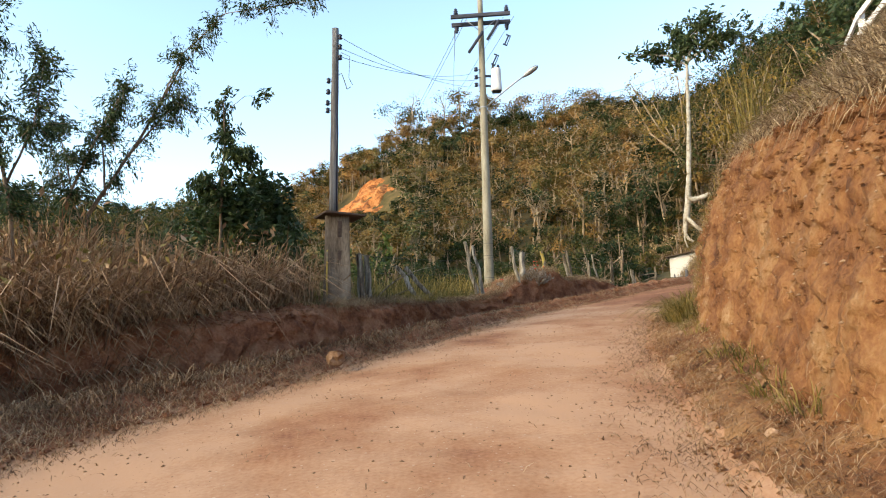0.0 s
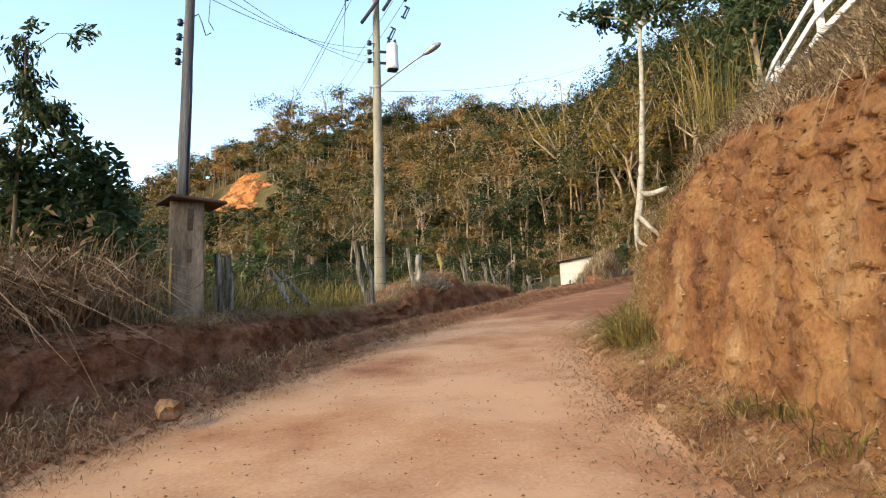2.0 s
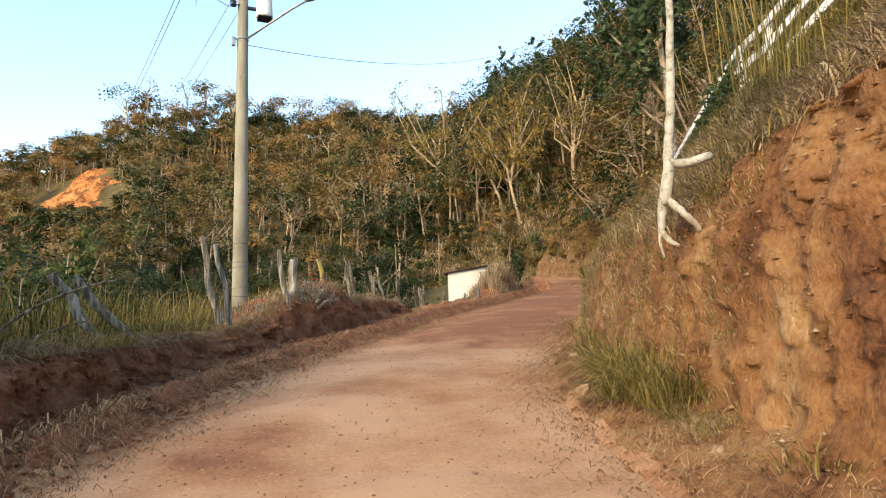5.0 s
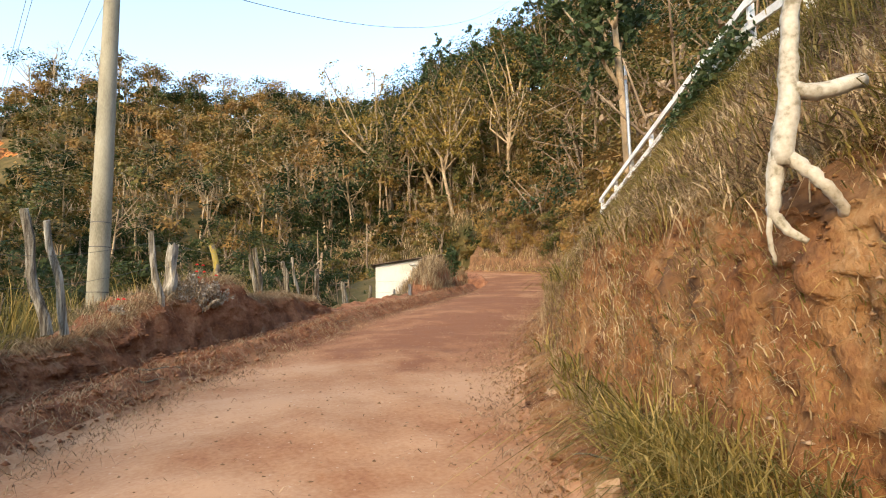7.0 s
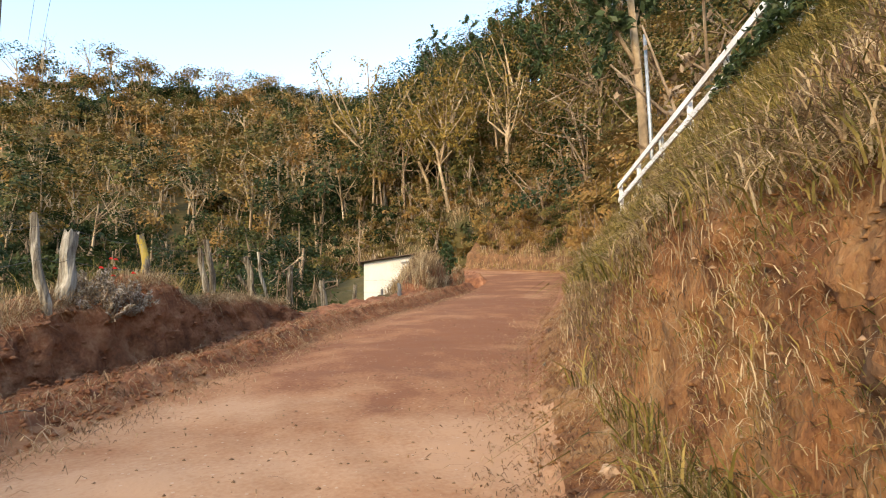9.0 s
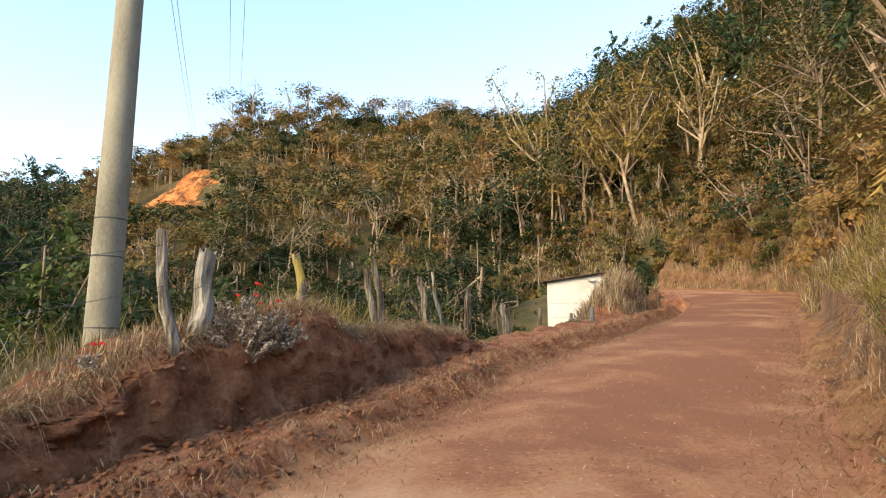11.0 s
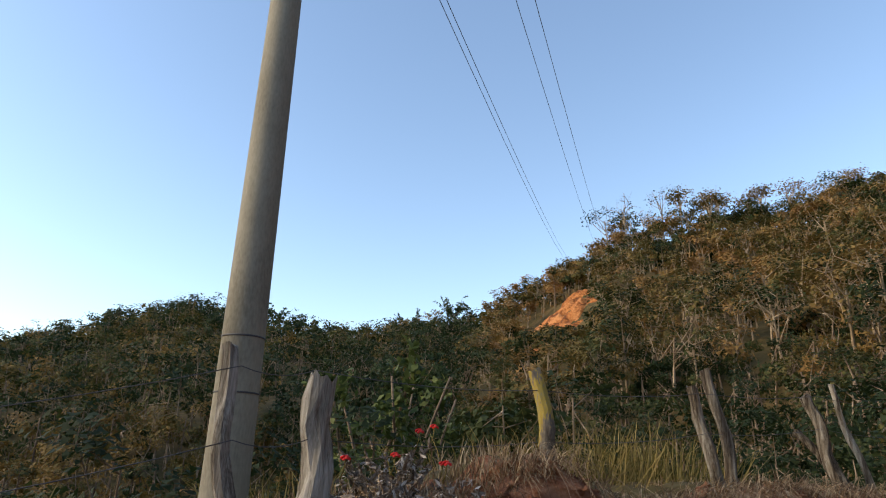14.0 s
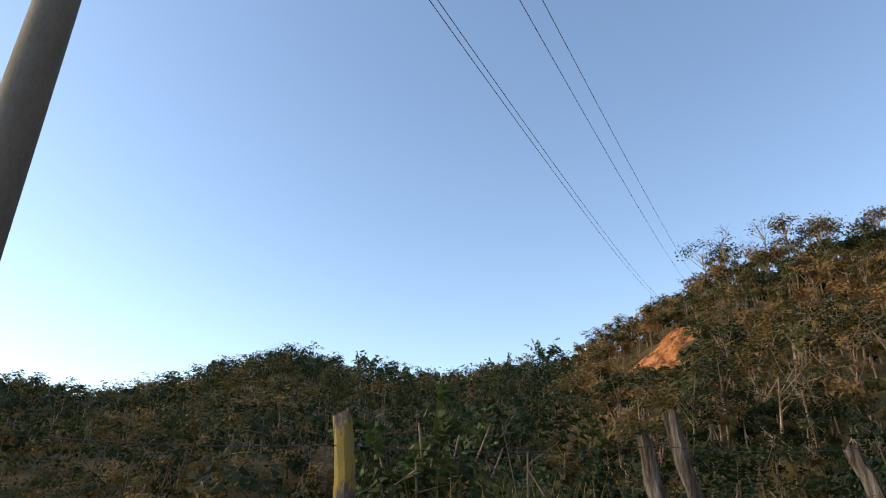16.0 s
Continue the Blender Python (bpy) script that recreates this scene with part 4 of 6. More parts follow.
tall_brush()
P, R_, D_ = strip_spots(15000, 6.2, 11.2, 1.55, 4.4, -1)
keep = D_ > FOOT_L[R_] + 0.36
grass_patch("bank_grass", P[keep], 0.05, 0.17, 0.008, M_DRY, "short dry grass on top of the low bank", spread=3.0, droop=0.6)
P, R_, D_ = strip_spots(20000, 6.2, 11.2, 0.95, 2.2, -1)
keep = (D_ > FOOT_L[R_] + 0.26) & (D_ < FOOT_L[R_] + 0.5)
down = np.concatenate([ACROSS[R_[keep]] * RNG.uniform(0.4, 1.3, (keep.sum(), 1)), RNG.uniform(-1.8, -0.5, (keep.sum(), 1))], 1)
grass_patch("bank_roots", P[keep] + np.array([0, 0, 0.03]), 0.10, 0.36, 0.006, M_STRAW, "dead roots and grass hanging down the low bank", lean=down, spread=0.5, sink=0)
P, R_, D_ = strip_spots(15000, 6.2, 11.2, 1.2, 2.1, -1)
keep = (D_ > FOOT_L[R_] + 0.24) & (D_ < FOOT_L[R_] + 0.62)
over = np.concatenate([ACROSS[R_[keep]] * RNG.uniform(0.3, 1.6, (keep.sum(), 1)), RNG.uniform(-0.9, 0.3, (keep.sum(), 1))], 1)
grass_patch("rim_mat", P[keep] + np.array([0, 0, 0.06]), 0.08, 0.22, 0.007, M_DRY, "matted dead grass overhanging the low bank", lean=over, spread=2.2, sink=0.03)
# mown straw lying on the berm and at the foot of the cut
P, R_, D_ = strip_spots(36000, 2.0, 12.8, 0.05, 2.2, -1)
keep = (D_ < FOOT_L[R_] * 1.02) & (RNG.uniform(0, 1, len(D_)) < np.where(STATION[R_] < 7, 1.0, np.where(D_ < 0.62, 0.75, 0.12)))
flat = tangled(keep.sum(), 3.0)
flat[:, 2] = -1.2
grass_patch("straw_litter", P[keep] + np.array([0, 0, 0.02]), 0.07, 0.26, 0.0075, M_STRAW, "brown straw and leaf litter lying along the road edge", lean=flat, spread=0.5, sink=-0.02)
P, R_, D_ = strip_spots(16000, 1.2, 7.2, 0.1, 2.2, -1)
pile = np.exp(-((D_ / FOOT_L[R_] - BERM_L[R_]) / 0.17) ** 2)
keep = RNG.uniform(0, 1, len(D_)) < pile
P, pile = P[keep], pile[keep]
P[:, 2] += pile * RNG.uniform(0, 0.12, len(P))
heap_lean = tangled(len(P), 2.4)
heap_lean[:, 2] = RNG.uniform(-1.1, -0.5, len(P))
grass_patch("straw_heap", P, 0.1, 0.34, 0.013, M_STRAW, "cut straw heaped in a low ridge along the road edge", lean=heap_lean, spread=0.8, sink=-0.02)
P, R_, D_ = strip_spots(9000, 2.5, 11.5, 0.0, 0.9, 1)
flat = tangled(len(P), 3.0)
flat[:, 2] = -1.2
grass_patch("cut_litter", P, 0.05, 0.2, 0.006, M_STRAW, "dry twigs and leaf litter at the foot of the cut bank", lean=flat, spread=0.5, sink=-0.02)
# the slope above the cut
P, R_, D_ = strip_spots(125000, 2.0, 14.5, 0.8, 5.4, 1)
TOP_R = FOOT_R + 0.16 * WALL_R + 0.05
keep = D_ > TOP_R[R_] + np.where(STATION[R_] < 7, 0.02, -0.05)
P, R_, D_ = P[keep], R_[keep], D_[keep]
mix = np.array([fbm((p[0] * 0.6, p[1] * 0.6, 1.7), 3) for p in P]) + np.clip((STATION[R_] - 7.4) * 0.5, -0.5, 0.45) + RNG.normal(0, 0.3, len(P))
lean = np.concatenate([-ACROSS[R_] * RNG.uniform(0.0, 0.5, (len(P), 1)), np.zeros((len(P), 1))], 1)
for name, sel, mat, lab, h1 in (("slope_dry_grass", mix <= 0.12, M_DRY, "silvery dry grass covering the slope above the cut", 0.34), ("slope_green_grass", mix > 0.12, M_GREEN, "yellow-green grass on the slope above the cut", 0.34)):
    grass_patch(name, P[sel], 0.10, h1, 0.013, mat, lab, lean=lean[sel], spread=2.0, droop=0.45)
# tangled growth clinging to the broken face further up
P2, R2, D2 = strip_spots(56000, 6.6, 9.8, 0.6, 1.7, 1)
hold_on = np.array([fbm((p[0] * 1.1, p[1] * 1.1, p[2] * 1.1 + 3), 3) for p in P2]) > -0.2
P2, R2 = P2[hold_on], R2[hold_on]
out = np.concatenate([-ACROSS[R2] * RNG.uniform(0.4, 1.1, (len(P2), 1)), RNG.uniform(-0.9, 0.2, (len(P2), 1))], 1)
first = RNG.uniform(0, 1, len(P2)) < 0.65
grass_patch("face_dry_grass", P2[first], 0.03, 0.12, 0.006, M_DRY, "dry tangled grass clinging to the broken bank face", lean=out[first], spread=1.8, sink=0.02)
grass_patch("face_green_grass", P2[~first], 0.04, 0.15, 0.008, M_GREEN, "green grass clinging to the broken bank face", lean=out[~first], spread=1.8, sink=0.02)
# dead grass hanging over the rim of the cut
P, R_, D_ = strip_spots(17000, 2.0, 9.5, 0.8, 2.2, 1)
keep = (D_ > TOP_R[R_] - 0.04) & (D_ < TOP_R[R_] + 0.3)
P, R_ = P[keep], R_[keep]
lean = np.concatenate([-ACROSS[R_] * RNG.uniform(0.3, 1.2, (len(P), 1)), RNG.uniform(-2.0, -0.4, (len(P), 1))], 1)
grass_patch("rim_grass", P + np.array([0, 0, 0.05]), 0.07, 0.24, 0.0065, M_DRY, "silvery dead grass hanging over the rim of the cut", lean=lean, spread=0.5, sink=0)


def tufts(name, centres, n, radius, h0, h1, width, mat, label):
    """Grass growing in tufts round the given places."""
    c = np.repeat(np.array(centres, float), n, 0)
    q, r = RNG.uniform(0, 2 * np.pi, len(c)), radius * np.sqrt(RNG.uniform(0, 1, len(c)))
    off = np.stack([np.cos(q) * r, np.sin(q) * r, np.zeros(len(c))], 1)
    v, a, t = blades(c + off - np.array([0, 0, 0.04]), RNG.uniform(h0, h1, len(c)), RNG.uniform(0.7, 1.3, len(c)) * width, off / max(radius, 0.01) * (1.1 if h1 < 0.8 else 0.35) + tangled(len(c), 2.0 if h1 < 0.8 else 0.6), 0.6)
    return stuff(name, v, [a, t], [mat], None, label, "grass")


tufts("green_tuft", [spot(int(a * STEPS), d) for a, d in ((7.3, 0.75), (7.15, 0.7), (7.45, 0.7), (7.0, 0.75), (7.6, 0.7), (7.3, 0.6))], 230, 0.34, 0.18, 0.72, 0.011, M_GREEN, "tall green grass clump at the foot of the cut")
tufts("green_tuft", [spot(int(a * STEPS), d) for a, d in ((3.9, 0.8), (4.3, 0.75), (4.75, 0.8), (5.1, 0.85), (5.3, 0.75), (6.2, 0.8))], 70, 0.25, 0.08, 0.36, 0.011, M_GREEN, "green grass tufts at the foot of the orange cut")
tufts("green_tuft", [spot(int(a * STEPS), d) for a, d in ((8.0, 0.8), (8.2, 0.65), (8.4, 0.72), (8.6, 0.7), (8.85, 0.8), (9.0, 0.6), (9.3, 0.8), (9.6, 0.8), (10, 0.75), (10.4, 0.8), (7.8, 0.7))], 55, 0.26, 0.12, 0.46, 0.015, M_GREEN, "green grass tufts along the ditch below the slope")
tufts("valley_grass", [(-0.4, 18.2, 2.2), (0.4, 19.6, 2.3), (-0.6, 19.4, 1.9), (1.2, 22.6, 2.5), (2.6, 23.4, 2.75), (3.4, 24.6, 2.95), (4.4, 26, 3.0), (-2.3, 15.6, 2.0), (-1.3, 16.9, 2.2), (1.9, 23.6, 1.9)], 420, 0.75, 0.5, 1.5, 0.014, M_GREEN, "tall yellow-green grass behind the fence posts")
tufts("reed_grass", [(3.0, 23.2, 2.9), (3.45, 23.5, 2.95), (3.9, 23.9, 3.0), (4.3, 24.5, 3.0), (3.2, 24.0, 2.9), (3.7, 24.6, 2.9)], 150, 0.38, 0.7, 1.45, 0.011, M_GREEN, "tall yellow-green seeding grass behind the lichen-covered post")
tufts("verge_grass", [(-3.2, 13.4, 2.1), (-2.6, 12.75, 2.1), (-1.4, 14.2, 2.3), (-0.6, 15.1, 2.4), (0.3, 16.9, 2.6), (9.0, 26.9, 3.3), (9.6, 27.4, 3.4), (8.5, 26.3, 3.2)], 330, 0.55, 0.08, 0.32, 0.012, M_GREEN, "low green grass on the verge")
P, R_, D_ = strip_spots(9000, 7.6, 10.6, 0.5, 1.0, 1)
grass_patch("ditch_grass", P, 0.04, 0.2, 0.006, M_DRY, "short matted dry grass at the foot of the slope", spread=1.8)
P, R_, D_ = strip_spots(12000, 12.66, 14.1, 1.2, 2.8, -1)
grass_patch("mound_grass", P, 0.12, 0.6, 0.016, M_DRY, "dry brown grass covering the mound beside the house", spread=1.2)
P, R_, D_ = strip_spots(26000, 12.3, 15.9, 0.45, 8.0, 1)
mix = RNG.uniform(0, 1, len(P)) < 0.65
grass_patch("bend_dry_grass", P[mix], 0.2, 0.8, 0.02, M_DRY, "golden dry grass over the bank beyond the bend", spread=1.6)
grass_patch("bend_green_grass", P[~mix], 0.2, 0.7, 0.02, M_GREEN, "yellow-green grass over the bank beyond the bend", spread=1.6)
_az, _r = np.radians(RNG.uniform(20, 42, 20000)), np.sqrt(RNG.uniform(26 ** 2, 64 ** 2, 20000))
P = np.stack([CX + _r * np.sin(_az), CY + _r * np.cos(_az)], 1)
_z, _off = sheet_height(P[:, 0], P[:, 1])
keep = (_off > 3.5) & (np.hypot(P[:, 0] - 15.5, P[:, 1] - 38) > 4.5)
grass_patch("golden_grass", np.column_stack([P, _z])[keep], 0.35, 1.1, 0.045, M_DRY, "golden dry grass on the open slope behind the house", spread=1.6)
P, R_, D_ = strip_spots(2600, 9.1, 9.95, 1.7, 2.9, -1)
grass_patch("post_grass", P, 0.06, 0.26, 0.008, M_DRY, "dry seeding grass round the foot of the posts", spread=0.9)


def mound_shrub(place, count=26, r=0.42):
    """A grey shrub of thick bristly stems with red flowers."""
    shrub = tagged(empty("shrub", place), "grey bristly shrub with small red flowers on the bank", "shrub")
    tips, c, along_stem = [], [], []
    for _ in range(count):
        q, reach, high = RNG.uniform(0, 2 * np.pi), r * RNG.uniform(0.25, 1.1), r * RNG.uniform(0.5, 1.35)
        t = np.linspace(0, 1, 8)[:, None]
        line = np.concatenate([np.cos(q) * reach * t ** 0.8, np.sin(q) * reach * t ** 0.8, high * t * (1.5 - 0.55 * t) - 0.03], 1)
        line[1:] += RNG.normal(0, 0.014, (7, 3))
        bm = bmesh.new()
        tube(bm, line, list(np.linspace(0.013, 0.005, 8)), 5)
        part("stem", bm, M_BARK, shrub)
        m = 75
        u = RNG.uniform(1.0, 7.0, m)
        at = np.stack([np.interp(u, range(8), line[:, a]) for a in range(3)], 1)
        c.append(at + RNG.normal(0, 0.011, (m, 3)))
        along_stem.append(np.tile(unit(line[-1] - line[2]), (m, 1)) * 0.5 + RNG.normal(0, 0.6, (m, 3)))
        tips.append(line[-1])
    c, along_stem = np.concatenate(c), np.concatenate(along_stem)
    v, f = leaves(c, RNG.uniform(0.014, 0.032, len(c)), 0.1, 0.34, along_dir=along_stem)
    lf = new("foliage", mesh_np("foliage", v, f, [M_SPINY]))
    lf.parent = shrub
    for e in sorted(tips, key=lambda p: -p[2])[:2]:
        head = Vector(e) + Vector((0.02, 0.01, 0.10))
        bm = bmesh.new()
        for a in range(8):
            q = a * 2 * math.pi / 8
            m = Matrix.Translation(head + Vector((math.cos(q) * 0.016, math.sin(q) * 0.016, 0.006 * (a % 3)))) @ Matrix.Rotation(q, 4, "Z") @ Matrix.Rotation(0.5, 4, "Y")
            bmesh.ops.create_uvsphere(bm, u_segments=6, v_segments=4, radius=0.012, matrix=m @ Matrix.Diagonal((1.3, 0.8, 0.45, 1)))
        flower = part("flower", bm, M_FLOWER, shrub, "small red flower head")
        bm = bmesh.new()
        tube(bm, [Vector(e), Vector(e).lerp(head, 0.5) + Vector((0.006, 0, 0)), head], [0.004, 0.003, 0.003], 5)
        part("stalk", bm, M_GREEN, flower)
    return shrub


for _px, _py, _n, _r in ((3.10, 20.40, 44, 0.46), (2.9, 20.8, 22, 0.36), (3.4, 20.7, 24, 0.34), (1.9, 19.6, 8, 0.16)):
    _h, _ = near_height(np.array([_px]), np.array([_py]))
    mound_shrub((_px, _py, float(_h[0]) + 0.02), _n, _r)


def branchy(name, place, limbs, leaf_mat, bark, label, leaf, count, spread, hang_down=0.4, aspect=0.3, crown=True, category="tree"):
    """A tree from its limbs (each a line of points with end radii), leaves set along the outer limbs."""
    tree = tagged(empty(name, place), label, category)
    twig_a, twig_b, tips = [], [], []
    for n_l, (pts, r0, r1, leafy) in enumerate(limbs):
        bm = bmesh.new()
        k = 4 * (len(pts) - 1) + 1
        t = np.linspace(0, len(pts) - 1, k)
        fine = np.stack([np.interp(t, range(len(pts)), [p[c] for p in pts]) for c in range(3)], 1)
        fine[1:-1] += np.array([[noise.noise(Vector((a * 1.3, n_l, c * 7.7))) for c in range(3)] for a in range(1, k - 1)]) * (min(r0, 0.05) * 0.22 + 0.006)
        tube(bm, fine, np.linspace(r0, r1, k), 9 if r0 > 0.04 else 6, True, 0.25, n_l)
        part("trunk" if n_l == 0 else "branch", bm, bark, tree)
        if leafy:
            for _ in range(leafy):
                a = fine[RNG.integers(k // 3, k)]
                d = unit(RNG.normal(size=3) + np.array([0, 0, -hang_down]))
                b = a + d * RNG.uniform(0.3, 1.0) * spread
                twig_a.append(a)
                twig_b.append(b)
    if twig_a:
        ta, tb = np.array(twig_a), np.array(twig_b)
        v, f = cones(ta, tb, np.full(len(ta), 0.007), np.full(len(ta), 0.003), 3)
        tw = new("twigwork", mesh_np("twigwork", v, f, [bark]))
        tw.parent = tree
        tagged(tw, kind="stuff")
        k = RNG.integers(0, len(ta), count)
        u = RNG.uniform(0.15, 1.05, (count, 1))
        c = ta[k] * (1 - u) + tb[k] * u + RNG.normal(0, 0.035 + spread * 0.05, (count, 3))
        v, f = leaves(c, RNG.uniform(0.6, 1.3, count) * leaf, 0.1, aspect, along_dir=unit(tb[k] - ta[k]) + np.array([0, 0, -hang_down]))
        fo = new("crown", mesh_np("crown", v, f, [leaf_mat]))
        fo.parent = tree
    return tree


# the creeper on the white fence
_t = RNG.beta(1.2, 1.6, (1500, 1))
_c = np.array([9.7, 14.7, 6.85]) * (1 - _t) + np.array([11.6, 17.9, 6.6]) * _t + RNG.normal(0, 1, (1500, 3)) * np.array([0.12, 0.12, 0.2]) * (1.3 - _t)
_v, _f = leaves(_c, RNG.uniform(0.04, 0.085, 1500), 0.3, 0.5)
stuff("creeper", _v, _f, [M_DARKLEAF], None, "dark green creeper grown over the white fence rails", "creeper")

# the white-barked tree growing out of the cut
branchy("white_tree", (4.42, 11.02, 3.05), [
    ([(-0.03, 0.05, 0.38), (0.0, 0.0, 0.7), (0.02, -0.01, 0.95), (0.05, -0.05, 1.3), (0.1, -0.1, 2.4), (0.13, -0.1, 3.3)], 0.058, 0.028, 0),
    ([(-0.03, 0.05, 0.44), (-0.045, 0.09, 0.25), (-0.045, 0.10, 0.14), (-0.01, 0.05, 0.05), (0.05, 0.0, 0.0)], 0.046, 0.016, 0),
    ([(-0.045, 0.095, 0.2), (-0.05, 0.13, 0.05), (0.0, 0.14, -0.10)], 0.020, 0.010, 0),
    ([(-0.03, 0.03, 0.44), (0.02, -0.05, 0.34), (0.06, -0.11, 0.26), (0.16, -0.12, 0.16), (0.34, -0.06, 0.06)], 0.040, 0.024, 0),
    ([(0.0, 0.0, 0.76), (0.13, -0.08, 0.74), (0.34, -0.18, 0.8)], 0.05, 0.038, 0),
    ([(0.13, -0.1, 3.2), (0.25, -0.15, 3.6), (0.45, -0.25, 4.0)], 0.03, 0.01, 24),
    ([(0.13, -0.1, 3.2), (-0.15, 0.05, 3.45), (-0.5, 0.2, 3.55)], 0.025, 0.008, 20),
    ([(0.13, -0.1, 3.25), (0.5, -0.3, 3.5), (0.85, -0.5, 3.6)], 0.025, 0.008, 22),
    ([(0.12, -0.1, 3.2), (0.15, 0.1, 3.7), (0.1, 0.2, 4.0)], 0.022, 0.008, 16)],
    M_DARKLEAF, M_WHITEBARK, "slender white-barked tree with exposed roots growing from the cut", 0.055, 2600, 0.42, 0.1, 0.42)

# thin leafy trees over the dry grass
branchy("slender_tree", (-6.14, 10.9, 1.9), [
    ([(0, 0, 0), (0.05, 0, 1.8), (0.75, 0.35, 3.3), (1.45, 0.45, 4.8)], 0.045, 0.015, 40),
    ([(0.3, 0.1, 2.2), (0.2, 0.1, 3.2), (0.55, 0.2, 4.2)], 0.02, 0.008, 34),
    ([(0.9, 0.4, 3.6), (1.5, 0.3, 4.9), (2.4, -0.1, 5.45), (4.1, -0.6, 5.4)], 0.016, 0.004, 40),
    ([(0.6, 0.3, 3.0), (1.2, 0.5, 3.9), (1.5, 0.6, 4.2)], 0.018, 0.006, 34),
    ([(0.05, 0.0, 1.6), (-0.4, 0.0, 2.4), (-0.7, 0.1, 3.1)], 0.018, 0.006, 18)],
    M_DARKLEAF, M_BARK, "slender leaning tree with sparse drooping narrow leaves", 0.042, 8500, 0.5, 0.55, 0.27)
branchy("slender_tree", (-6.5, 10.7, 1.9), [
    ([(0, 0, 0), (0.1, 0, 1.9), (0.5, 0.2, 3.2), (0.9, 0.4, 4.3)], 0.035, 0.012, 34),
    ([(0.2, 0.1, 2.2), (0.0, 0.1, 3.0), (-0.2, 0.2, 3.5)], 0.016, 0.006, 18)],
    M_DARKLEAF, M_BARK, "slender leaning tree with sparse drooping narrow leaves", 0.042, 4500, 0.5, 0.55, 0.27)
branchy("slender_tree", (-6.0, 9.1, 1.6), [
    ([(0, 0, 0), (-0.2, 0, 1.9), (-0.45, -0.1, 3.2), (-0.5, -0.2, 4.9)], 0.04, 0.012, 40),
    ([(-0.3, 0, 2.2), (0.0, 0.1, 3.2), (0.1, 0.1, 4.2)], 0.02, 0.006, 30),
    ([(-0.4, 0, 2.8), (-0.9, 0.1, 3.4), (-1.2, 0.1, 3.7)], 0.02, 0.006, 30)],
    M_DARKLEAF, M_BARK, "slender tree with drooping narrow leaves over dry grass", 0.044, 7800, 0.55, 0.5, 0.28)
branchy("vine_tree", (-4.6, 13.3, 2.0), [
    ([(0, 0, 0), (0, 0, 2.3), (0.05, 0, 3.6), (0.0, 0, 4.7)], 0.04, 0.012, 44),
    ([(0, 0, 2.6), (-0.4, 0, 3.0), (-0.6, 0.1, 2.9)], 0.02, 0.006, 20),
    ([(0.02, 0, 3.4), (0.35, 0, 3.6), (0.55, 0, 3.5)], 0.02, 0.006, 22),
    ([(0.0, 0, 4.4), (0.5, -0.1, 4.75), (1.1, -0.2, 4.7)], 0.008, 0.003, 3)],
    M_DARKLEAF, M_BARK, "young tree hung with dark drooping leaves", 0.07, 2600, 0.42, 0.9, 0.34)


def bush(name, place, radius, height, n, leaf, mat, label, stems=9, flat=0.7):
    """A rounded shrub of many leaves, hollow and uneven."""
    b = tagged(empty(name, place), label, "bush")
    d = unit(RNG.normal(size=(n, 3)) + np.array([0, 0, 0.35]))
    lump = np.array([0.75 + 0.55 * noise.noise(Vector(x) * 2.3 + Vector((place[0], place[1], 0))) for x in d])
    rr = lump * RNG.uniform(0.55, 1.08, n) ** 0.5
    c = d * rr[:, None] * np.array([radius, radius, height * flat]) + np.array([0, 0, height * 0.42])
    v, f = leaves(c, RNG.uniform(0.6, 1.3, n) * leaf, 0.5, 0.42)
    o = new("foliage", mesh_np("foliage", v, f, [mat]))
    o.parent = b
    e = d[:stems] * rr[:stems, None] * np.array([radius, radius, height * flat]) * 0.8 + np.array([0, 0, height * 0.4])
    v, f = cones(np.tile([[0, 0, -0.3]], (stems, 1)), e, np.full(stems, 0.03), np.full(stems, 0.01), 5)
    o = new("stem_cluster", mesh_np("stem_cluster", v, f, [M_BARK]))
    o.parent = b
    return b


bush("green_bush", (-4.1, 14.2, 2.2), 1.25, 3.2, 3800, 0.10, M_DARKLEAF, "dense dark green bush behind the tall grass")
bush("green_bush", (-4.9, 13.9, 2.3), 0.9, 2.6, 1800, 0.09, M_DARKLEAF, "dense dark green bush behind the tall grass")
bush("green_bush", (-3.4, 13.9, 1.9), 0.7, 1.7, 1300, 0.08, M_DARKLEAF, "dark leafy bush at the bank top beside the pillar")
bush("green_bush", (15.9, 34.0, 5.2), 0.45, 1.2, 420, 0.10, M_DARKLEAF, "dark broad-leaved bush on the mound beside the house")
for x, y in ((-9.5, 13.5), (-11, 11), (-8.5, 16), (-12.5, 15), (-9.8, 8.5)):
    bush("valley_bush", (x, y, 1.0), 1.7, 2.9, 1500, 0.11, M_SUNGOLD, "yellowish scrub bush beyond the tall grass")


def cane_clump(place):
    """Tall reed canes on the slope."""
    n = 130
    k = RNG.normal(0, 0.24, (n, 3)) * np.array([1, 1, 0])
    v, a, t = blades(k, RNG.uniform(0.8, 2.1, n), 0.010, k * 0.4 + tangled(n, 0.5), 0.3)
    ob = tagged(new("cane_clump", mesh_np("cane_clump", v, [a, t], [M_GREEN])), "clump of tall green canes on the grass slope", "grass clump", kind="stuff")
    ob.location = place


cane_clump((5.75, 11.0, 4.75))


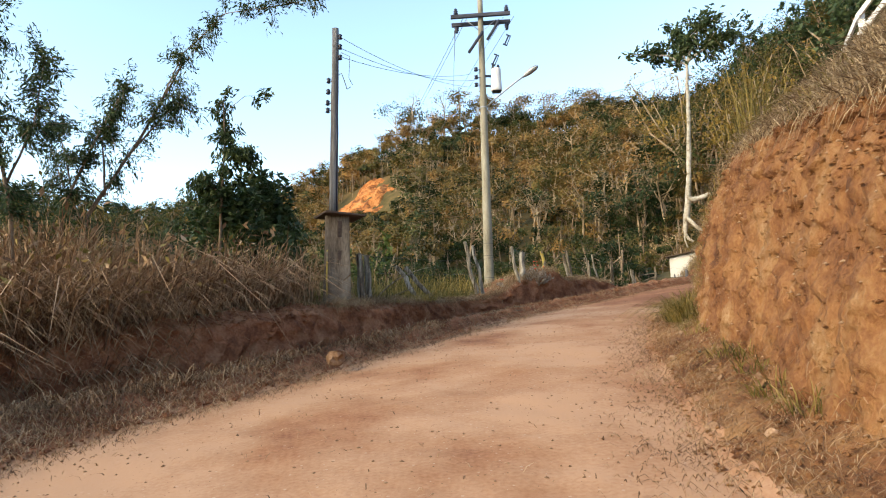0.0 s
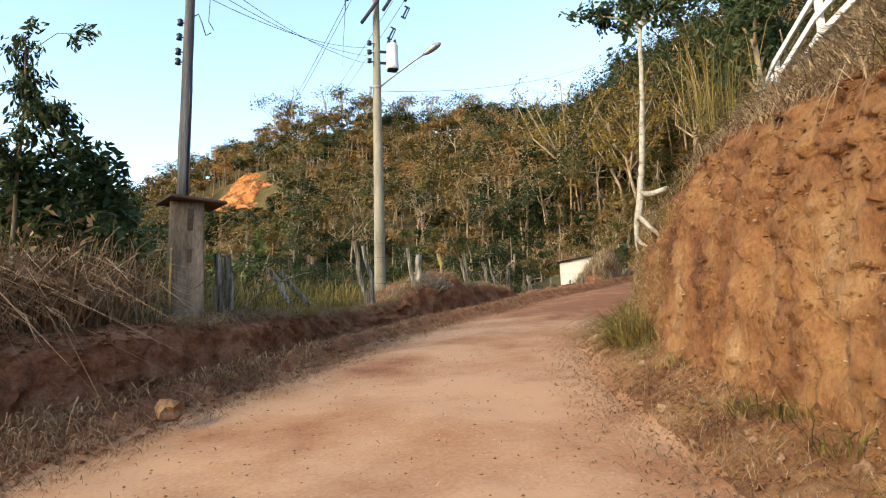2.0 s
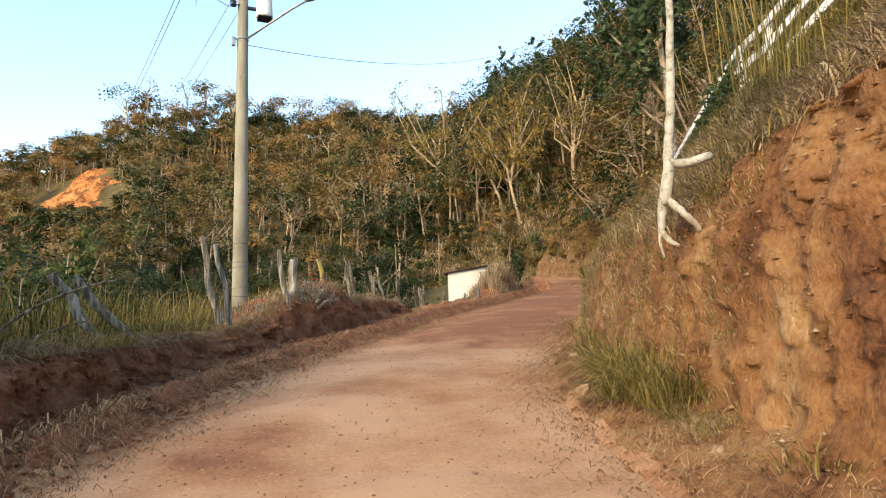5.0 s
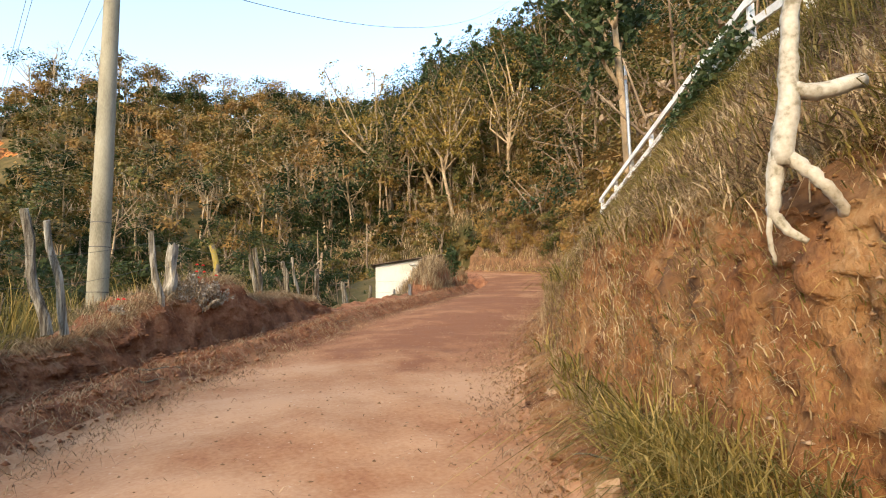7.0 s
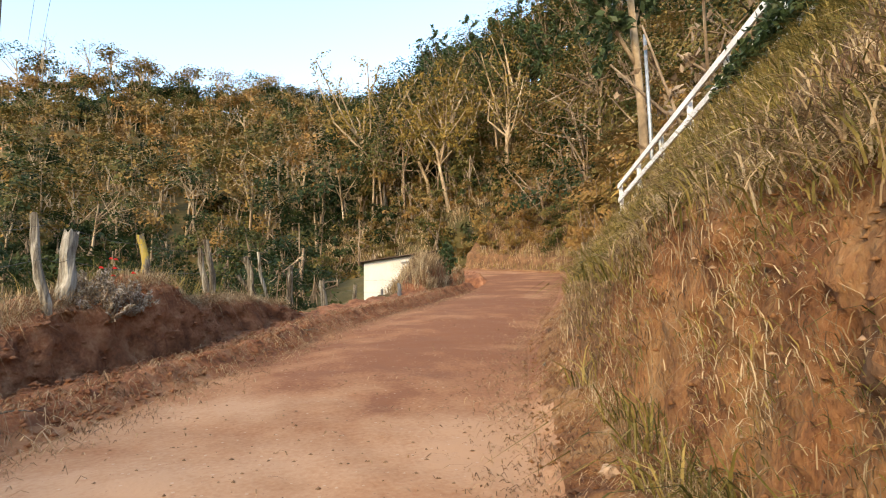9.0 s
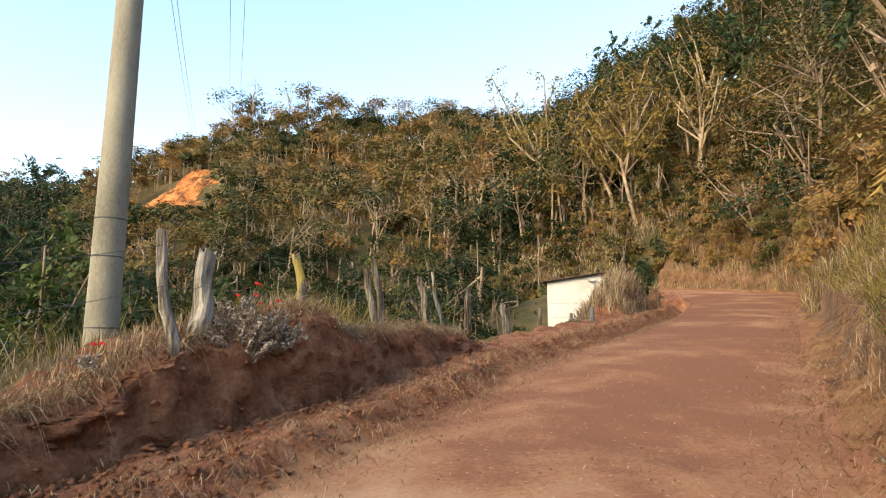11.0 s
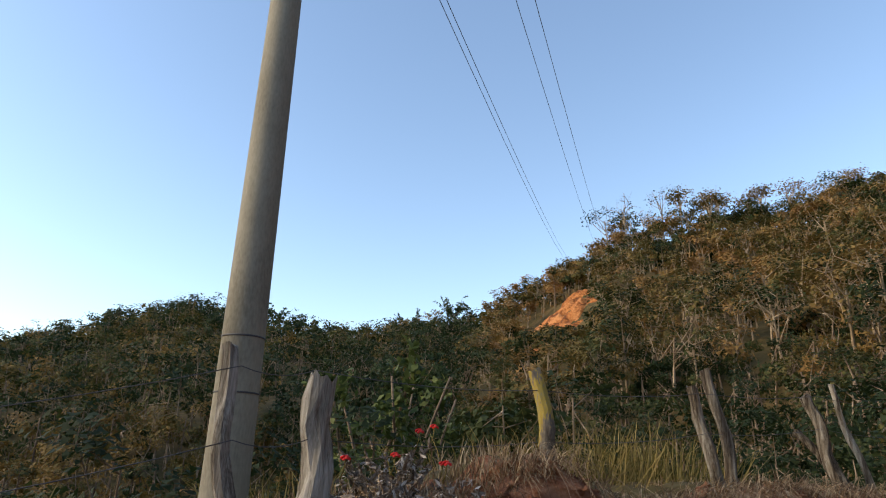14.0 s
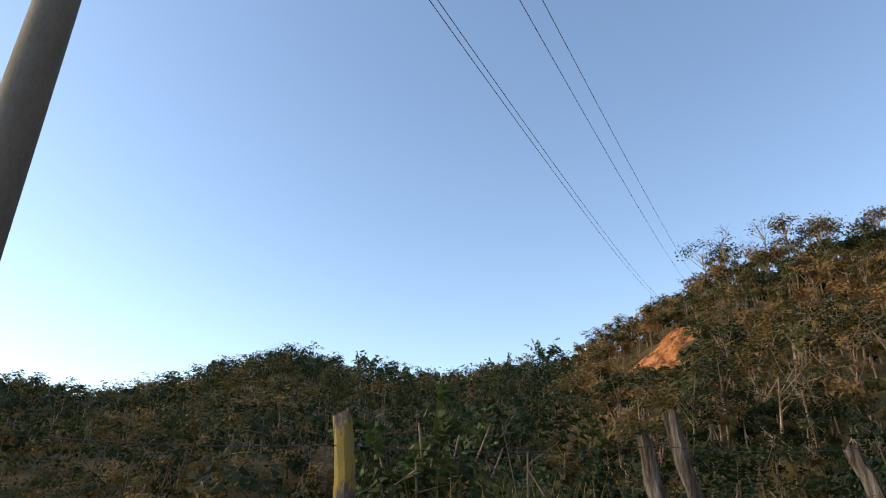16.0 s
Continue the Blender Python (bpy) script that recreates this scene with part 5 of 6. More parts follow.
# ---- woods ----
def grove(n, az0, az1, r0, r1, gap, keep_off, seed_species, h0, h1, leaf_scale, rfun=None):
    """Scattered places for trees: x, y, z, height, species."""
    out = []
    cells = {(0, 0)}
    tries = 0
    while len(out) < n and tries < n * 14:
        tries += 1
        az = RNG.uniform(az0, az1)
        dist = float(np.interp(az, [a for a, _, _ in AZ_ROWS], [c for _, _, c in AZ_ROWS]))
        far = r1 if rfun is None else dist * rfun
        r = math.sqrt(RNG.uniform(r0 * r0, far * far))
        x, y = CX + r * math.sin(math.radians(az)), CY + r * math.cos(math.radians(az))
        cell = (round(x / gap), round(y / gap))
        if cell in cells:
            continue
        cells.add(cell)
        out.append((x, y, r, az))
    p = np.array(out)
    z, off = sheet_height(p[:, 0], p[:, 1])
    ok = off > np.where(p[:, 1] > 35, 2.2, keep_off)
    scar = (np.abs(p[:, 3] + 9.2) < 3.4) & (p[:, 2] > 112) & (p[:, 2] < 143)
    # no trees inside the house
    ok &= ~scar & (np.hypot(p[:, 0] - 15.5, p[:, 1] - 39) > 5)
    p, z, off = p[ok], z[ok], off[ok]
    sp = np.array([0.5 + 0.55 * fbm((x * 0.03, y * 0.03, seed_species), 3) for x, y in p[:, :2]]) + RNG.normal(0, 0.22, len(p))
    return np.column_stack([p[:, 0], p[:, 1], z, RNG.uniform(h0, h1, len(p)), np.clip(sp, 0.02, 0.98), p[:, 2]])


def wood(name, trees, label, blobs=(5, 8), per=20, trunk=1.0, leaf0=0.30, low=0.5, bare=0.1, bark=None, mat=None):
    """Many trees of a far wood: trunks, limbs and leaf clumps, all one."""
    a0, a1, ra, rb, lc, ls, lsp, asp, face = [], [], [], [], [], [], [], [], []
    for x, y, z, h, sp, r in trees:
        top = np.array([x + RNG.normal(0, 0.06) * h, y + RNG.normal(0, 0.06) * h, z + h * 0.72])
        base = np.array([x, y, z - 0.4])
        a0.append(base), a1.append(top), ra.append(0.017 * h * trunk), rb.append(0.009 * h * trunk), asp.append(sp)
        nb = RNG.integers(*blobs)
        rad = h * RNG.uniform(0.2, 0.34)
        naked = RNG.uniform() < bare
        size = leaf0 + r * 0.0009
        for _ in range(nb):
            q, rr = RNG.uniform(0, 2 * np.pi), rad * math.sqrt(RNG.uniform(0.02, 1))
            up = RNG.uniform(low, 1.0)
            c = np.array([top[0] + math.cos(q) * rr, top[1] + math.sin(q) * rr, z + h * (up - 0.14 * (rr / rad) ** 2)])
            fork = base + (top - base) * RNG.uniform(0.55, 1.0)
            a0.append(fork), a1.append(c), ra.append(0.008 * h * trunk), rb.append(0.003 * h * trunk), asp.append(sp)
            if naked:
                for _ in range(3):
                    e = c + RNG.normal(0, 0.1 * h, 3) + np.array([0, 0, 0.06 * h])
                    a0.append(c), a1.append(e), ra.append(0.0035 * h * trunk), rb.append(0.0015 * h * trunk), asp.append(sp)
            n = max(2, int(per * (0.18 if naked else RNG.uniform(0.6, 1.3))))
            s = h * 0.08
            lc.append(c + RNG.normal(size=(n, 3)).clip(-1.7, 1.7) * np.array([s, s, s * 0.55]))
            face.append(unit(lc[-1] - np.array([top[0], top[1], z + h * 0.55])) * 1.5)
            ls.append(RNG.uniform(0.65, 1.35, n) * size)
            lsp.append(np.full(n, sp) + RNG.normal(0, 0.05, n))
    v1, f1 = cones(a0, a1, np.array(ra), np.array(rb), 4)
    lc, ls, lsp = np.concatenate(lc), np.concatenate(ls), np.concatenate(lsp)
    v2, f2 = leaves(lc, ls, 0.3, 0.6, simple=True, facing=np.concatenate(face))
    verts = np.concatenate([v1, v2])
    faces = [f1, f2 + len(v1)]
    fm = np.r_[np.zeros(len(f1), int), np.ones(len(f2), int)]
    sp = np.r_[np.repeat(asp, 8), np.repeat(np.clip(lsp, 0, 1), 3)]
    return stuff(name, verts, faces, [bark or M_BARK, mat or M_LEAF], fm, label, "woods", ("species_light", sp))


HILL = grove(2700, -72, 30, 62, 0, 3.2, 20, 5.5, 5.0, 9.5, 1, rfun=0.985)
_az = np.degrees(np.arctan2(HILL[:, 0] - CX, HILL[:, 1] - CY))
HILL[:, 3] = np.where((np.abs(_az + 9.6) < 3.6) & (HILL[:, 5] < 124), np.clip(HILL[:, 5] * math.tan(radians(11.9)) + CZ - HILL[:, 2], 1.5, HILL[:, 3]), HILL[:, 3])
FAR_HILL, HILL = HILL[_az < -16], HILL[_az >= -16]
# leaf tone lowered: the shade of slopes turned from the sun, as colour
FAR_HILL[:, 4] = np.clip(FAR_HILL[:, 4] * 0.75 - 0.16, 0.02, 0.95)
wood("far_forest", FAR_HILL, "dense forest on the hills across the valley, coloured darker for shade", blobs=(6, 9), per=20, leaf0=0.2, low=0.3, bare=0.03, trunk=0.6)
wood("hill_forest", HILL, "mixed dry and green forest covering the far hillside", per=50, leaf0=0.17, low=0.6, bare=0.2, trunk=1.05, bark=M_HILLBARK)
VALLEY = grove(760, -80, 34, 22, 70, 2.5, 8.5, 1.5, 3.0, 6.5, 1)
# the valley's shade is painted in by darker leaf tones
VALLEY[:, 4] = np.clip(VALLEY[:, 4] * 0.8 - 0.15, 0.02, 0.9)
wood("valley_scrub", VALLEY, "green scrub and thin trees filling the valley, coloured darker for shade", per=64, leaf0=0.10, low=0.15, bare=0.08)
SLOPE = grove(900, 25, 85, 20, 0, 2.9, 8.5, 8.5, 7.0, 13.0, 1, rfun=1.15)
_az = np.degrees(np.arctan2(SLOPE[:, 0] - CX, SLOPE[:, 1] - CY))
SLOPE = SLOPE[~((_az > 24) & (_az < 40) & (SLOPE[:, 5] < 60))]
# nearer trees are shifted warmer to paint in sunlight
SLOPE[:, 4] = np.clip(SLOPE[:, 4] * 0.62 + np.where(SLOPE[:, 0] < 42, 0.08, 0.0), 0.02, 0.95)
wood("slope_forest", SLOPE, "tall dark woods above the bend, coloured partly as if sunlit gold", blobs=(10, 14), per=72, leaf0=0.11, low=0.5, bare=0.12, trunk=0.9, mat=M_LEAF)
SUN_SCRUB = grove(420, 22, 42, 30, 64, 1.6, 3.5, 6.5, 1.0, 3.0, 1)
# lifted towards gold: sunlight on the open slope, painted into the leaves
SUN_SCRUB[:, 4] = np.clip(SUN_SCRUB[:, 4] * 0.5 + 0.3, 0.05, 0.9)
wood("slope_scrub", SUN_SCRUB, "brush covering the open slope beyond the house, coloured sunlit gold", blobs=(4, 7), per=60, leaf0=0.07, low=0.1, bare=0.08, trunk=0.7)
UNDER = grove(1500, -76, 80, 20, 0, 2.2, 12, 2.5, 1.4, 3.2, 1, rfun=1.0)
wood("undergrowth", UNDER, "low brown and green undergrowth over the hill ground", blobs=(3, 5), per=28, leaf0=0.11, low=0.1, bare=0.05)
P, R_, D_ = strip_spots(420, 5.6, 13.2, 4.0, 13.0, -1)
P = P[(np.hypot(P[:, 0] - 1.64, P[:, 1] - 20.86) > 1.6) & (np.hypot(P[:, 0] - 14.0, P[:, 1] - 35.0) > 6.5) & (np.hypot(P[:, 0] + 2.1, P[:, 1] - 13.2) > 1.3)]
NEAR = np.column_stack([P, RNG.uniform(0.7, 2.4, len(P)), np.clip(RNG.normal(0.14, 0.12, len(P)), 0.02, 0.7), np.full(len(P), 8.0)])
wood("fence_scrub", NEAR, "dark green scrub and ferns on the slope behind the fence", blobs=(4, 7), per=64, leaf0=0.045, low=0.2, bare=0.06, trunk=0.6)
P, R_, D_ = strip_spots(520, 12.4, 15.9, 0.9, 11.0, 1)
# leaf tone centred on gold, with the sunlit look in the colour
BEND = np.column_stack([P, RNG.uniform(0.9, 3.2, len(P)), np.clip(RNG.normal(0.6, 0.14, len(P)), 0.1, 0.9), np.full(len(P), 25.0)])
wood("bend_scrub", BEND, "scrub on the bank beyond the bend, coloured sunlit gold and green", blobs=(4, 7), per=60, leaf0=0.06, low=0.15, bare=0.08, trunk=0.7)
RIDGE = grove(46, -5, 25, 172, 192, 6.5, 20, 4.4, 11, 16, 1)
wood("ridge_trees", RIDGE, "flat-topped trees standing along the ridge", blobs=(7, 10), per=40, leaf0=0.17, low=0.84, bare=0.25, trunk=0.8, bark=M_HILLBARK)


def big_tree(place, h, crown_r, mat, label, seed, bare=False, lean=(0, 0), bark=None):
    """A middle-distance tree with forked limbs and a loose crown."""
    r = np.random.default_rng(seed)
    top = np.array([lean[0], lean[1], h * 0.55])
    limbs = [([(0, 0, -0.6), tuple(top * 0.5 + r.normal(0, 0.12, 3) * [1, 1, 0]), tuple(top)], 0.02 * h, 0.012 * h, 0)]
    for k in range(9):
        q = k * 2.4 + r.uniform(-0.4, 0.4)
        st = top * r.uniform(0.55, 1.0)
        rad = crown_r * r.uniform(0.5, 1.0)
        e = np.array([top[0] + math.cos(q) * rad, top[1] + math.sin(q) * rad, h * r.uniform(0.72, 1.0)])
        mid = st * 0.5 + e * 0.5 + np.array([0, 0, -0.05 * h]) + r.normal(0, 0.05 * h, 3)
        limbs.append(([tuple(st), tuple(mid), tuple(e)], 0.009 * h, 0.003 * h, 12))
    return branchy("forest_tree", place, limbs, mat, bark or M_BARK, label, 0.23 if mat is M_DARKLEAF else 0.17, 300 if bare else 4000 if mat is M_DARKLEAF else 2300, crown_r * 0.42, 0.0, 0.5)


def at_ground(x, y, sink=0.0):
    z, _ = sheet_height(np.array([float(x)]), np.array([float(y)]))
    return (x, y, float(z[0]) - sink)


# these crowns wear the leaf colour with warm sunlight painted in
big_tree(at_ground(30.9, 79), 17, 8.0, M_SUNGOLD, "large spreading tree with pale bare limbs and leaves coloured sunlit gold", 1, False, (0, 0), M_HILLBARK)
big_tree(at_ground(36, 82), 13, 5, M_SUNGOLD, "large spreading tree with pale bare limbs and leaves coloured sunlit gold", 2, True, (0, 0), M_HILLBARK)
for k, (x, y, h, lx) in enumerate(((34.5, 62, 12, -3.0), (36.6, 64, 13, -2.2), (38, 60, 12, 0.5), (33, 66, 11, -1.5), (40, 63, 13, 1.0), (31.5, 60, 10, -1.0))):
    big_tree(at_ground(x, y), h, 3.4, M_SUNGOLD, "thin pale-trunked tree on the slope with leaves coloured sunlit gold", 10 + k, k % 2 == 0, (lx, 0.5), M_HILLBARK)
branchy("forest_tree", at_ground(20.0, 26.7), [
    ([(0, 0, -0.8), (-0.5, -0.3, 3.5), (-1.1, -0.7, 7.5), (-1.5, -0.9, 11.0)], 0.21, 0.11, 0),
    ([(-1.2, -0.75, 8.5), (-2.4, -0.6, 10.2), (-3.6, -0.4, 11.4)], 0.08, 0.03, 14),
    ([(-1.35, -0.8, 9.8), (-0.4, -0.4, 11.4), (0.8, 0.0, 12.4)], 0.08, 0.03, 14),
    ([(-1.5, -0.9, 10.8), (-1.9, -1.6, 12.3), (-2.2, -2.3, 13.4)], 0.08, 0.03, 14),
    ([(-1.5, -0.9, 10.9), (-1.3, 0.2, 12.6), (-1.0, 1.2, 13.8)], 0.08, 0.03, 14)],
    M_DARKLEAF, M_HILLBARK, "tall tree with a single pale trunk above the slope", 0.16, 2600, 1.7, 0.0, 0.5)
big_tree(at_ground(17.2, 22.2), 9, 4.0, M_BARK, "bare grey tree with spreading twisted branches", 33, True, (0.6, -0.4))


def palm(place, h):
    p = tagged(empty("palm", place), "palm tree with arching yellowing fronds", "palm tree")
    bm = bmesh.new()
    tube(bm, [(0, 0, -0.5), (0.1, 0, h * 0.5), (0.15, 0, h)], [0.13, 0.11, 0.09], 10)
    part("trunk", bm, M_BARK, p)
    for k in range(13):
        q, up = k * 2.4, RNG.uniform(0.2, 1.0)
        line = [np.array([0.15 + math.cos(q) * s, math.sin(q) * s, h + up * s * 1.1 - 0.42 * s * s]) for s in np.linspace(0, 2.3, 12)]
        va, vf, base = [], [], 0
        side = np.array([-math.sin(q), math.cos(q), 0])
        for s, c in enumerate(line[1:], 1):
            for sg in (-1, 1):
                tip = c + side * sg * 0.5 * (1 - abs(s - 6) / 9) + np.array([math.cos(q) * 0.2, math.sin(q) * 0.2, -0.25])
                w = (line[s] - line[s - 1]) * 0.35
                va += [c - w, c + w, tip]
                vf.append((base, base + 1, base + 2))
                base += 3
        fr = new("frond", mesh_np("frond", np.array(va), np.array(vf), [M_SUNGOLD if k % 3 else M_GREEN]))
        fr.parent = p


for k, (az, share, h) in enumerate(((26.5, 0.97, 11), (28.5, 0.96, 12), (30.5, 0.95, 12), (33, 0.95, 12), (35.5, 0.94, 13), (38, 0.92, 12), (40.5, 0.92, 13), (43.5, 0.9, 13), (47, 0.88, 13), (31.5, 0.85, 11), (36.5, 0.8, 12), (42, 0.78, 12))):
    far = float(np.interp(az, [a for a, _, _ in AZ_ROWS], [c for _, _, c in AZ_ROWS])) * share
    big_tree(at_ground(CX + far * math.sin(math.radians(az)), CY + far * math.cos(math.radians(az))), h, 4.6, M_DARKLEAF, "dark rounded tree crown standing along the upper slope", 60 + k)
big_tree(at_ground(-23.6, 81.5), 10, 5.0, M_DARKLEAF, "rounded dark green tree on the far side of the valley", 81)
_g = at_ground(-4.6, 37.1)
big_tree(_g, 6.7 - _g[2], 3.4, M_BUSHLEAF, "rounded bright green tree rising from the valley behind the fence", 83)
_g = at_ground(0.5, 37.5)
big_tree(_g, 4.6 - _g[2], 2.6, M_BUSHLEAF, "rounded green tree rising from the valley behind the fence", 84)
big_tree(at_ground(-9.0, 62), 8, 4.2, M_DARKLEAF, "rounded dark green tree on the far side of the valley", 82)
for k, (az, share, h, cr) in enumerate(((-35.6, 0.99, 12, 3.0), (-34.6, 0.97, 11, 3.0), (-23.4, 0.98, 9, 5.0), (-19.0, 0.96, 12, 5.5), (-29.2, 0.98, 7, 3.5), (-47.5, 0.98, 7, 3.5), (-60.2, 0.98, 10, 4.0))):
    far = float(np.interp(az, [a for a, _, _ in AZ_ROWS], [c for _, _, c in AZ_ROWS])) * share
    big_tree(at_ground(CX + far * math.sin(math.radians(az)), CY + far * math.cos(math.radians(az))), h, cr, M_DARKLEAF, "dark tree standing out on the far skyline", 90 + k)
palm(at_ground(19.6, 26.2), 5.0)

# the bare scar on the far hill
def scar():
    n, m = 44, 34
    az, r = np.meshgrid(np.radians(np.linspace(-14, -5, n)), np.linspace(110, 146, m))
    xs, ys = CX + r * np.sin(az), CY + r * np.cos(az)
    z, _ = sheet_height(xs, ys)
    u, w = np.degrees(az) + 9.2, (r - 127) / 13.0
    d = np.minimum(np.hypot((u - 0.9) / 1.7, w - 0.25), np.hypot((u + 1.2) / 2.3, (w + 0.35) / 0.55))
    wave = np.array([fbm((a * 0.3, b * 0.3, 2.2), 4) for a, b in zip(xs.ravel(), ys.ravel())]).reshape(xs.shape)
    z = z + 1.3 + 1.3 * wave - 3.2 * np.clip(d + 1.3 * wave - 0.7, 0, 1.2)
    a = (np.arange(m - 1)[:, None] * n + np.arange(n - 1)).ravel()
    tagged(new("bare_scar", mesh_np("bare_scar", np.stack([xs, ys, z], -1).reshape(-1, 3), np.stack([a, a + 1, a + n + 1, a + n], 1), [M_SCAR], smooth=True)), "bare orange earth scar on the wooded hillside", "ground", kind="structure")


scar()

# ---- stones and litter ----
def rock(place, size, label="rough pale stone lying at the road edge", flat=0.7, seed=0):
    bm = bmesh.new()
    bmesh.ops.create_icosphere(bm, subdivisions=2, radius=1.0)
    for v in bm.verts:
        d = v.co.normalized()
        v.co = d * (1 + 0.7 * noise.noise(d * 1.3 + Vector((seed * 3.3, 1, 2))) + 0.2 * noise.noise(d * 4 + Vector((seed, 0, 0))))
        v.co.z *= flat
        v.co *= size
    ob = part("rock", bm, M_STONE)
    ob.location = place
    ob.rotation_euler = (0.2 * seed, 0.3, 1.7 * seed)
    return tagged(ob, label, "rock", "stones along the road")


rock((-1.63, 9.99, 1.2), 0.13, "squarish tan stone on the berm", 0.85, 1)
rock((4.03, 12.0, 1.75), 0.085, "pale round stone at the foot of the bank", 0.8, 2)
for k in range(26):
    st, d = RNG.uniform(2.5, 10.5), RNG.uniform(0.05, 0.7)
    x, y, z = spot(int(st * STEPS), d)
    rock((x, y, z + 0.01), RNG.uniform(0.02, 0.065), "crumbled orange stone at the foot of the cut", 0.7, k + 3)
for k in range(9):
    x, y, z = spot(int(RNG.uniform(2.5, 8) * STEPS), -RNG.uniform(0.05, 0.6))
    rock((x, y, z + 0.02), RNG.uniform(0.03, 0.06), "small tan stone beside the straw berm", 0.7, k + 40)


def crumbs(name, pts, s0, s1, mat, label):
    """Small lumps strewn about, too many to count."""
    n = len(pts)
    o = np.array([(1, 0, 0), (0, 1, 0), (-1, 0, 0), (0, -1, 0), (0, 0, 1), (0, 0, -0.4)], float)
    f = np.array([(0, 1, 4), (1, 2, 4), (2, 3, 4), (3, 0, 4), (1, 0, 5), (2, 1, 5), (3, 2, 5), (0, 3, 5)])
    q = RNG.uniform(0, 6.28, n)
    c, s = np.cos(q), np.sin(q)
    sc = RNG.uniform(s0, s1, (n, 1, 1)) * RNG.uniform(0.6, 1.4, (n, 6, 3)) * np.array([1.2, 0.9, 0.7])
    v = o[None] * sc
    v = np.stack([v[..., 0] * c[:, None] - v[..., 1] * s[:, None], v[..., 0] * s[:, None] + v[..., 1] * c[:, None], v[..., 2]], -1) + pts[:, None]
    stuff(name, v.reshape(-1, 3), (np.arange(n)[:, None, None] * 6 + f[None]).reshape(-1, 3), [mat], None, label, "stones")


P, R_, D_ = strip_spots(4200, 2.0, 11.5, -0.0, 0.85, 1)
crumbs("talus", P, 0.006, 0.028, M_WALL, "crumbled orange earth lumps along the foot of the cut")
LUMPS = LAND["right"][int(2 * STEPS):int(9.2 * STEPS), 15:90].reshape(-1, 3)
LUMPS = LUMPS[RNG.choice(len(LUMPS), 6500, replace=False)] + RNG.normal(0, 0.02, (6500, 3))
crumbs("face_pebbles", LUMPS[:900], 0.006, 0.026, M_STONE, "pale pebbles set in the face of the cut")
crumbs("face_clods", LUMPS[900:], 0.006, 0.026, M_WALL, "earth clods standing out of the face of the cut")
LUMPS = LAND["left"][int(5 * STEPS):int(11.2 * STEPS), 15:70].reshape(-1, 3)
LUMPS = LUMPS[RNG.choice(len(LUMPS), 3600, replace=False)] + RNG.normal(0, 0.02, (3600, 3))
crumbs("bank_clods", LUMPS, 0.01, 0.05, M_RED, "crumbling red clods on the face of the low bank")
P, R_, D_ = strip_spots(6000, 2.5, 13, 0.05, 0.9, -1)
crumbs("berm_clods", P, 0.010, 0.042, M_RED, "red soil clods along the berm")
k = RNG.integers(2 * STEPS, 13 * STEPS, 2600)
u = np.clip(RNG.beta(0.7, 0.7, (2600, 1)), 0.02, 0.98)
xy = ROW_L[k] * (1 - u) + ROW_R[k] * u
P = np.column_stack([xy, plane(xy[:, 0], xy[:, 1]) + 0.05 * np.sin(np.pi * u[:, 0]) + np.array([roughness_of("road", 0, 0, (a, b, 0))[1] for a, b in xy])])
crumbs("road_pebbles", P, 0.003, 0.018, M_STONE, "small pebbles scattered on the dirt road")
n = 1300
k = RNG.integers(0, 2600, n)
flat = tangled(n, 4.0)
flat[:, 2] = -0.85
v, a, t = blades(P[k] + RNG.normal(0, 0.25, (n, 3)) * np.array([1, 1, 0]) + np.array([0, 0, 0.012]), RNG.uniform(0.03, 0.12, n), 0.010, flat, 0.0)
stuff("road_twigs", v, [a, t], [M_STRAW], None, "dry twigs and leaf scraps on the road", "twigs")



def edge_spots(n, side, reach):
    """Places on the road within reach of one of its edges."""
    k = RNG.integers(2 * STEPS, int(12.8 * STEPS), n)
    w = np.linalg.norm(ROW_R[k] - ROW_L[k], axis=1)
    u = np.abs(RNG.normal(0, reach, n)) / w
    u = u if side < 0 else 1 - u
    xy = ROW_L[k] * (1 - u[:, None]) + ROW_R[k] * u[:, None]
    return np.column_stack([xy, plane(xy[:, 0], xy[:, 1]) + 0.05 * np.sin(np.pi * np.clip(u, 0, 1))])


P = edge_spots(5200, -1, 0.28)
flat = tangled(len(P), 3.0)
flat[:, 2] = -1.2
grass_patch("edge_straw", P, 0.05, 0.2, 0.006, M_STRAW, "straw scraps strewn over the road edge", lean=flat, spread=0.5, sink=-0.015)
P = edge_spots(3800, 1, 0.3)
flat = tangled(len(P), 3.0)
flat[:, 2] = -1.2
grass_patch("edge_twigs", P, 0.04, 0.16, 0.006, M_STRAW, "twigs and leaf scraps strewn over the road edge", lean=flat, spread=0.5, sink=-0.015)
crumbs("edge_crumbs", edge_spots(600, 1, 0.2), 0.003, 0.012, M_WALL, "crumbled orange earth spilled onto the road")
crumbs("edge_clods", edge_spots(500, -1, 0.2), 0.003, 0.011, M_RED, "red soil crumbs spilled onto the road")

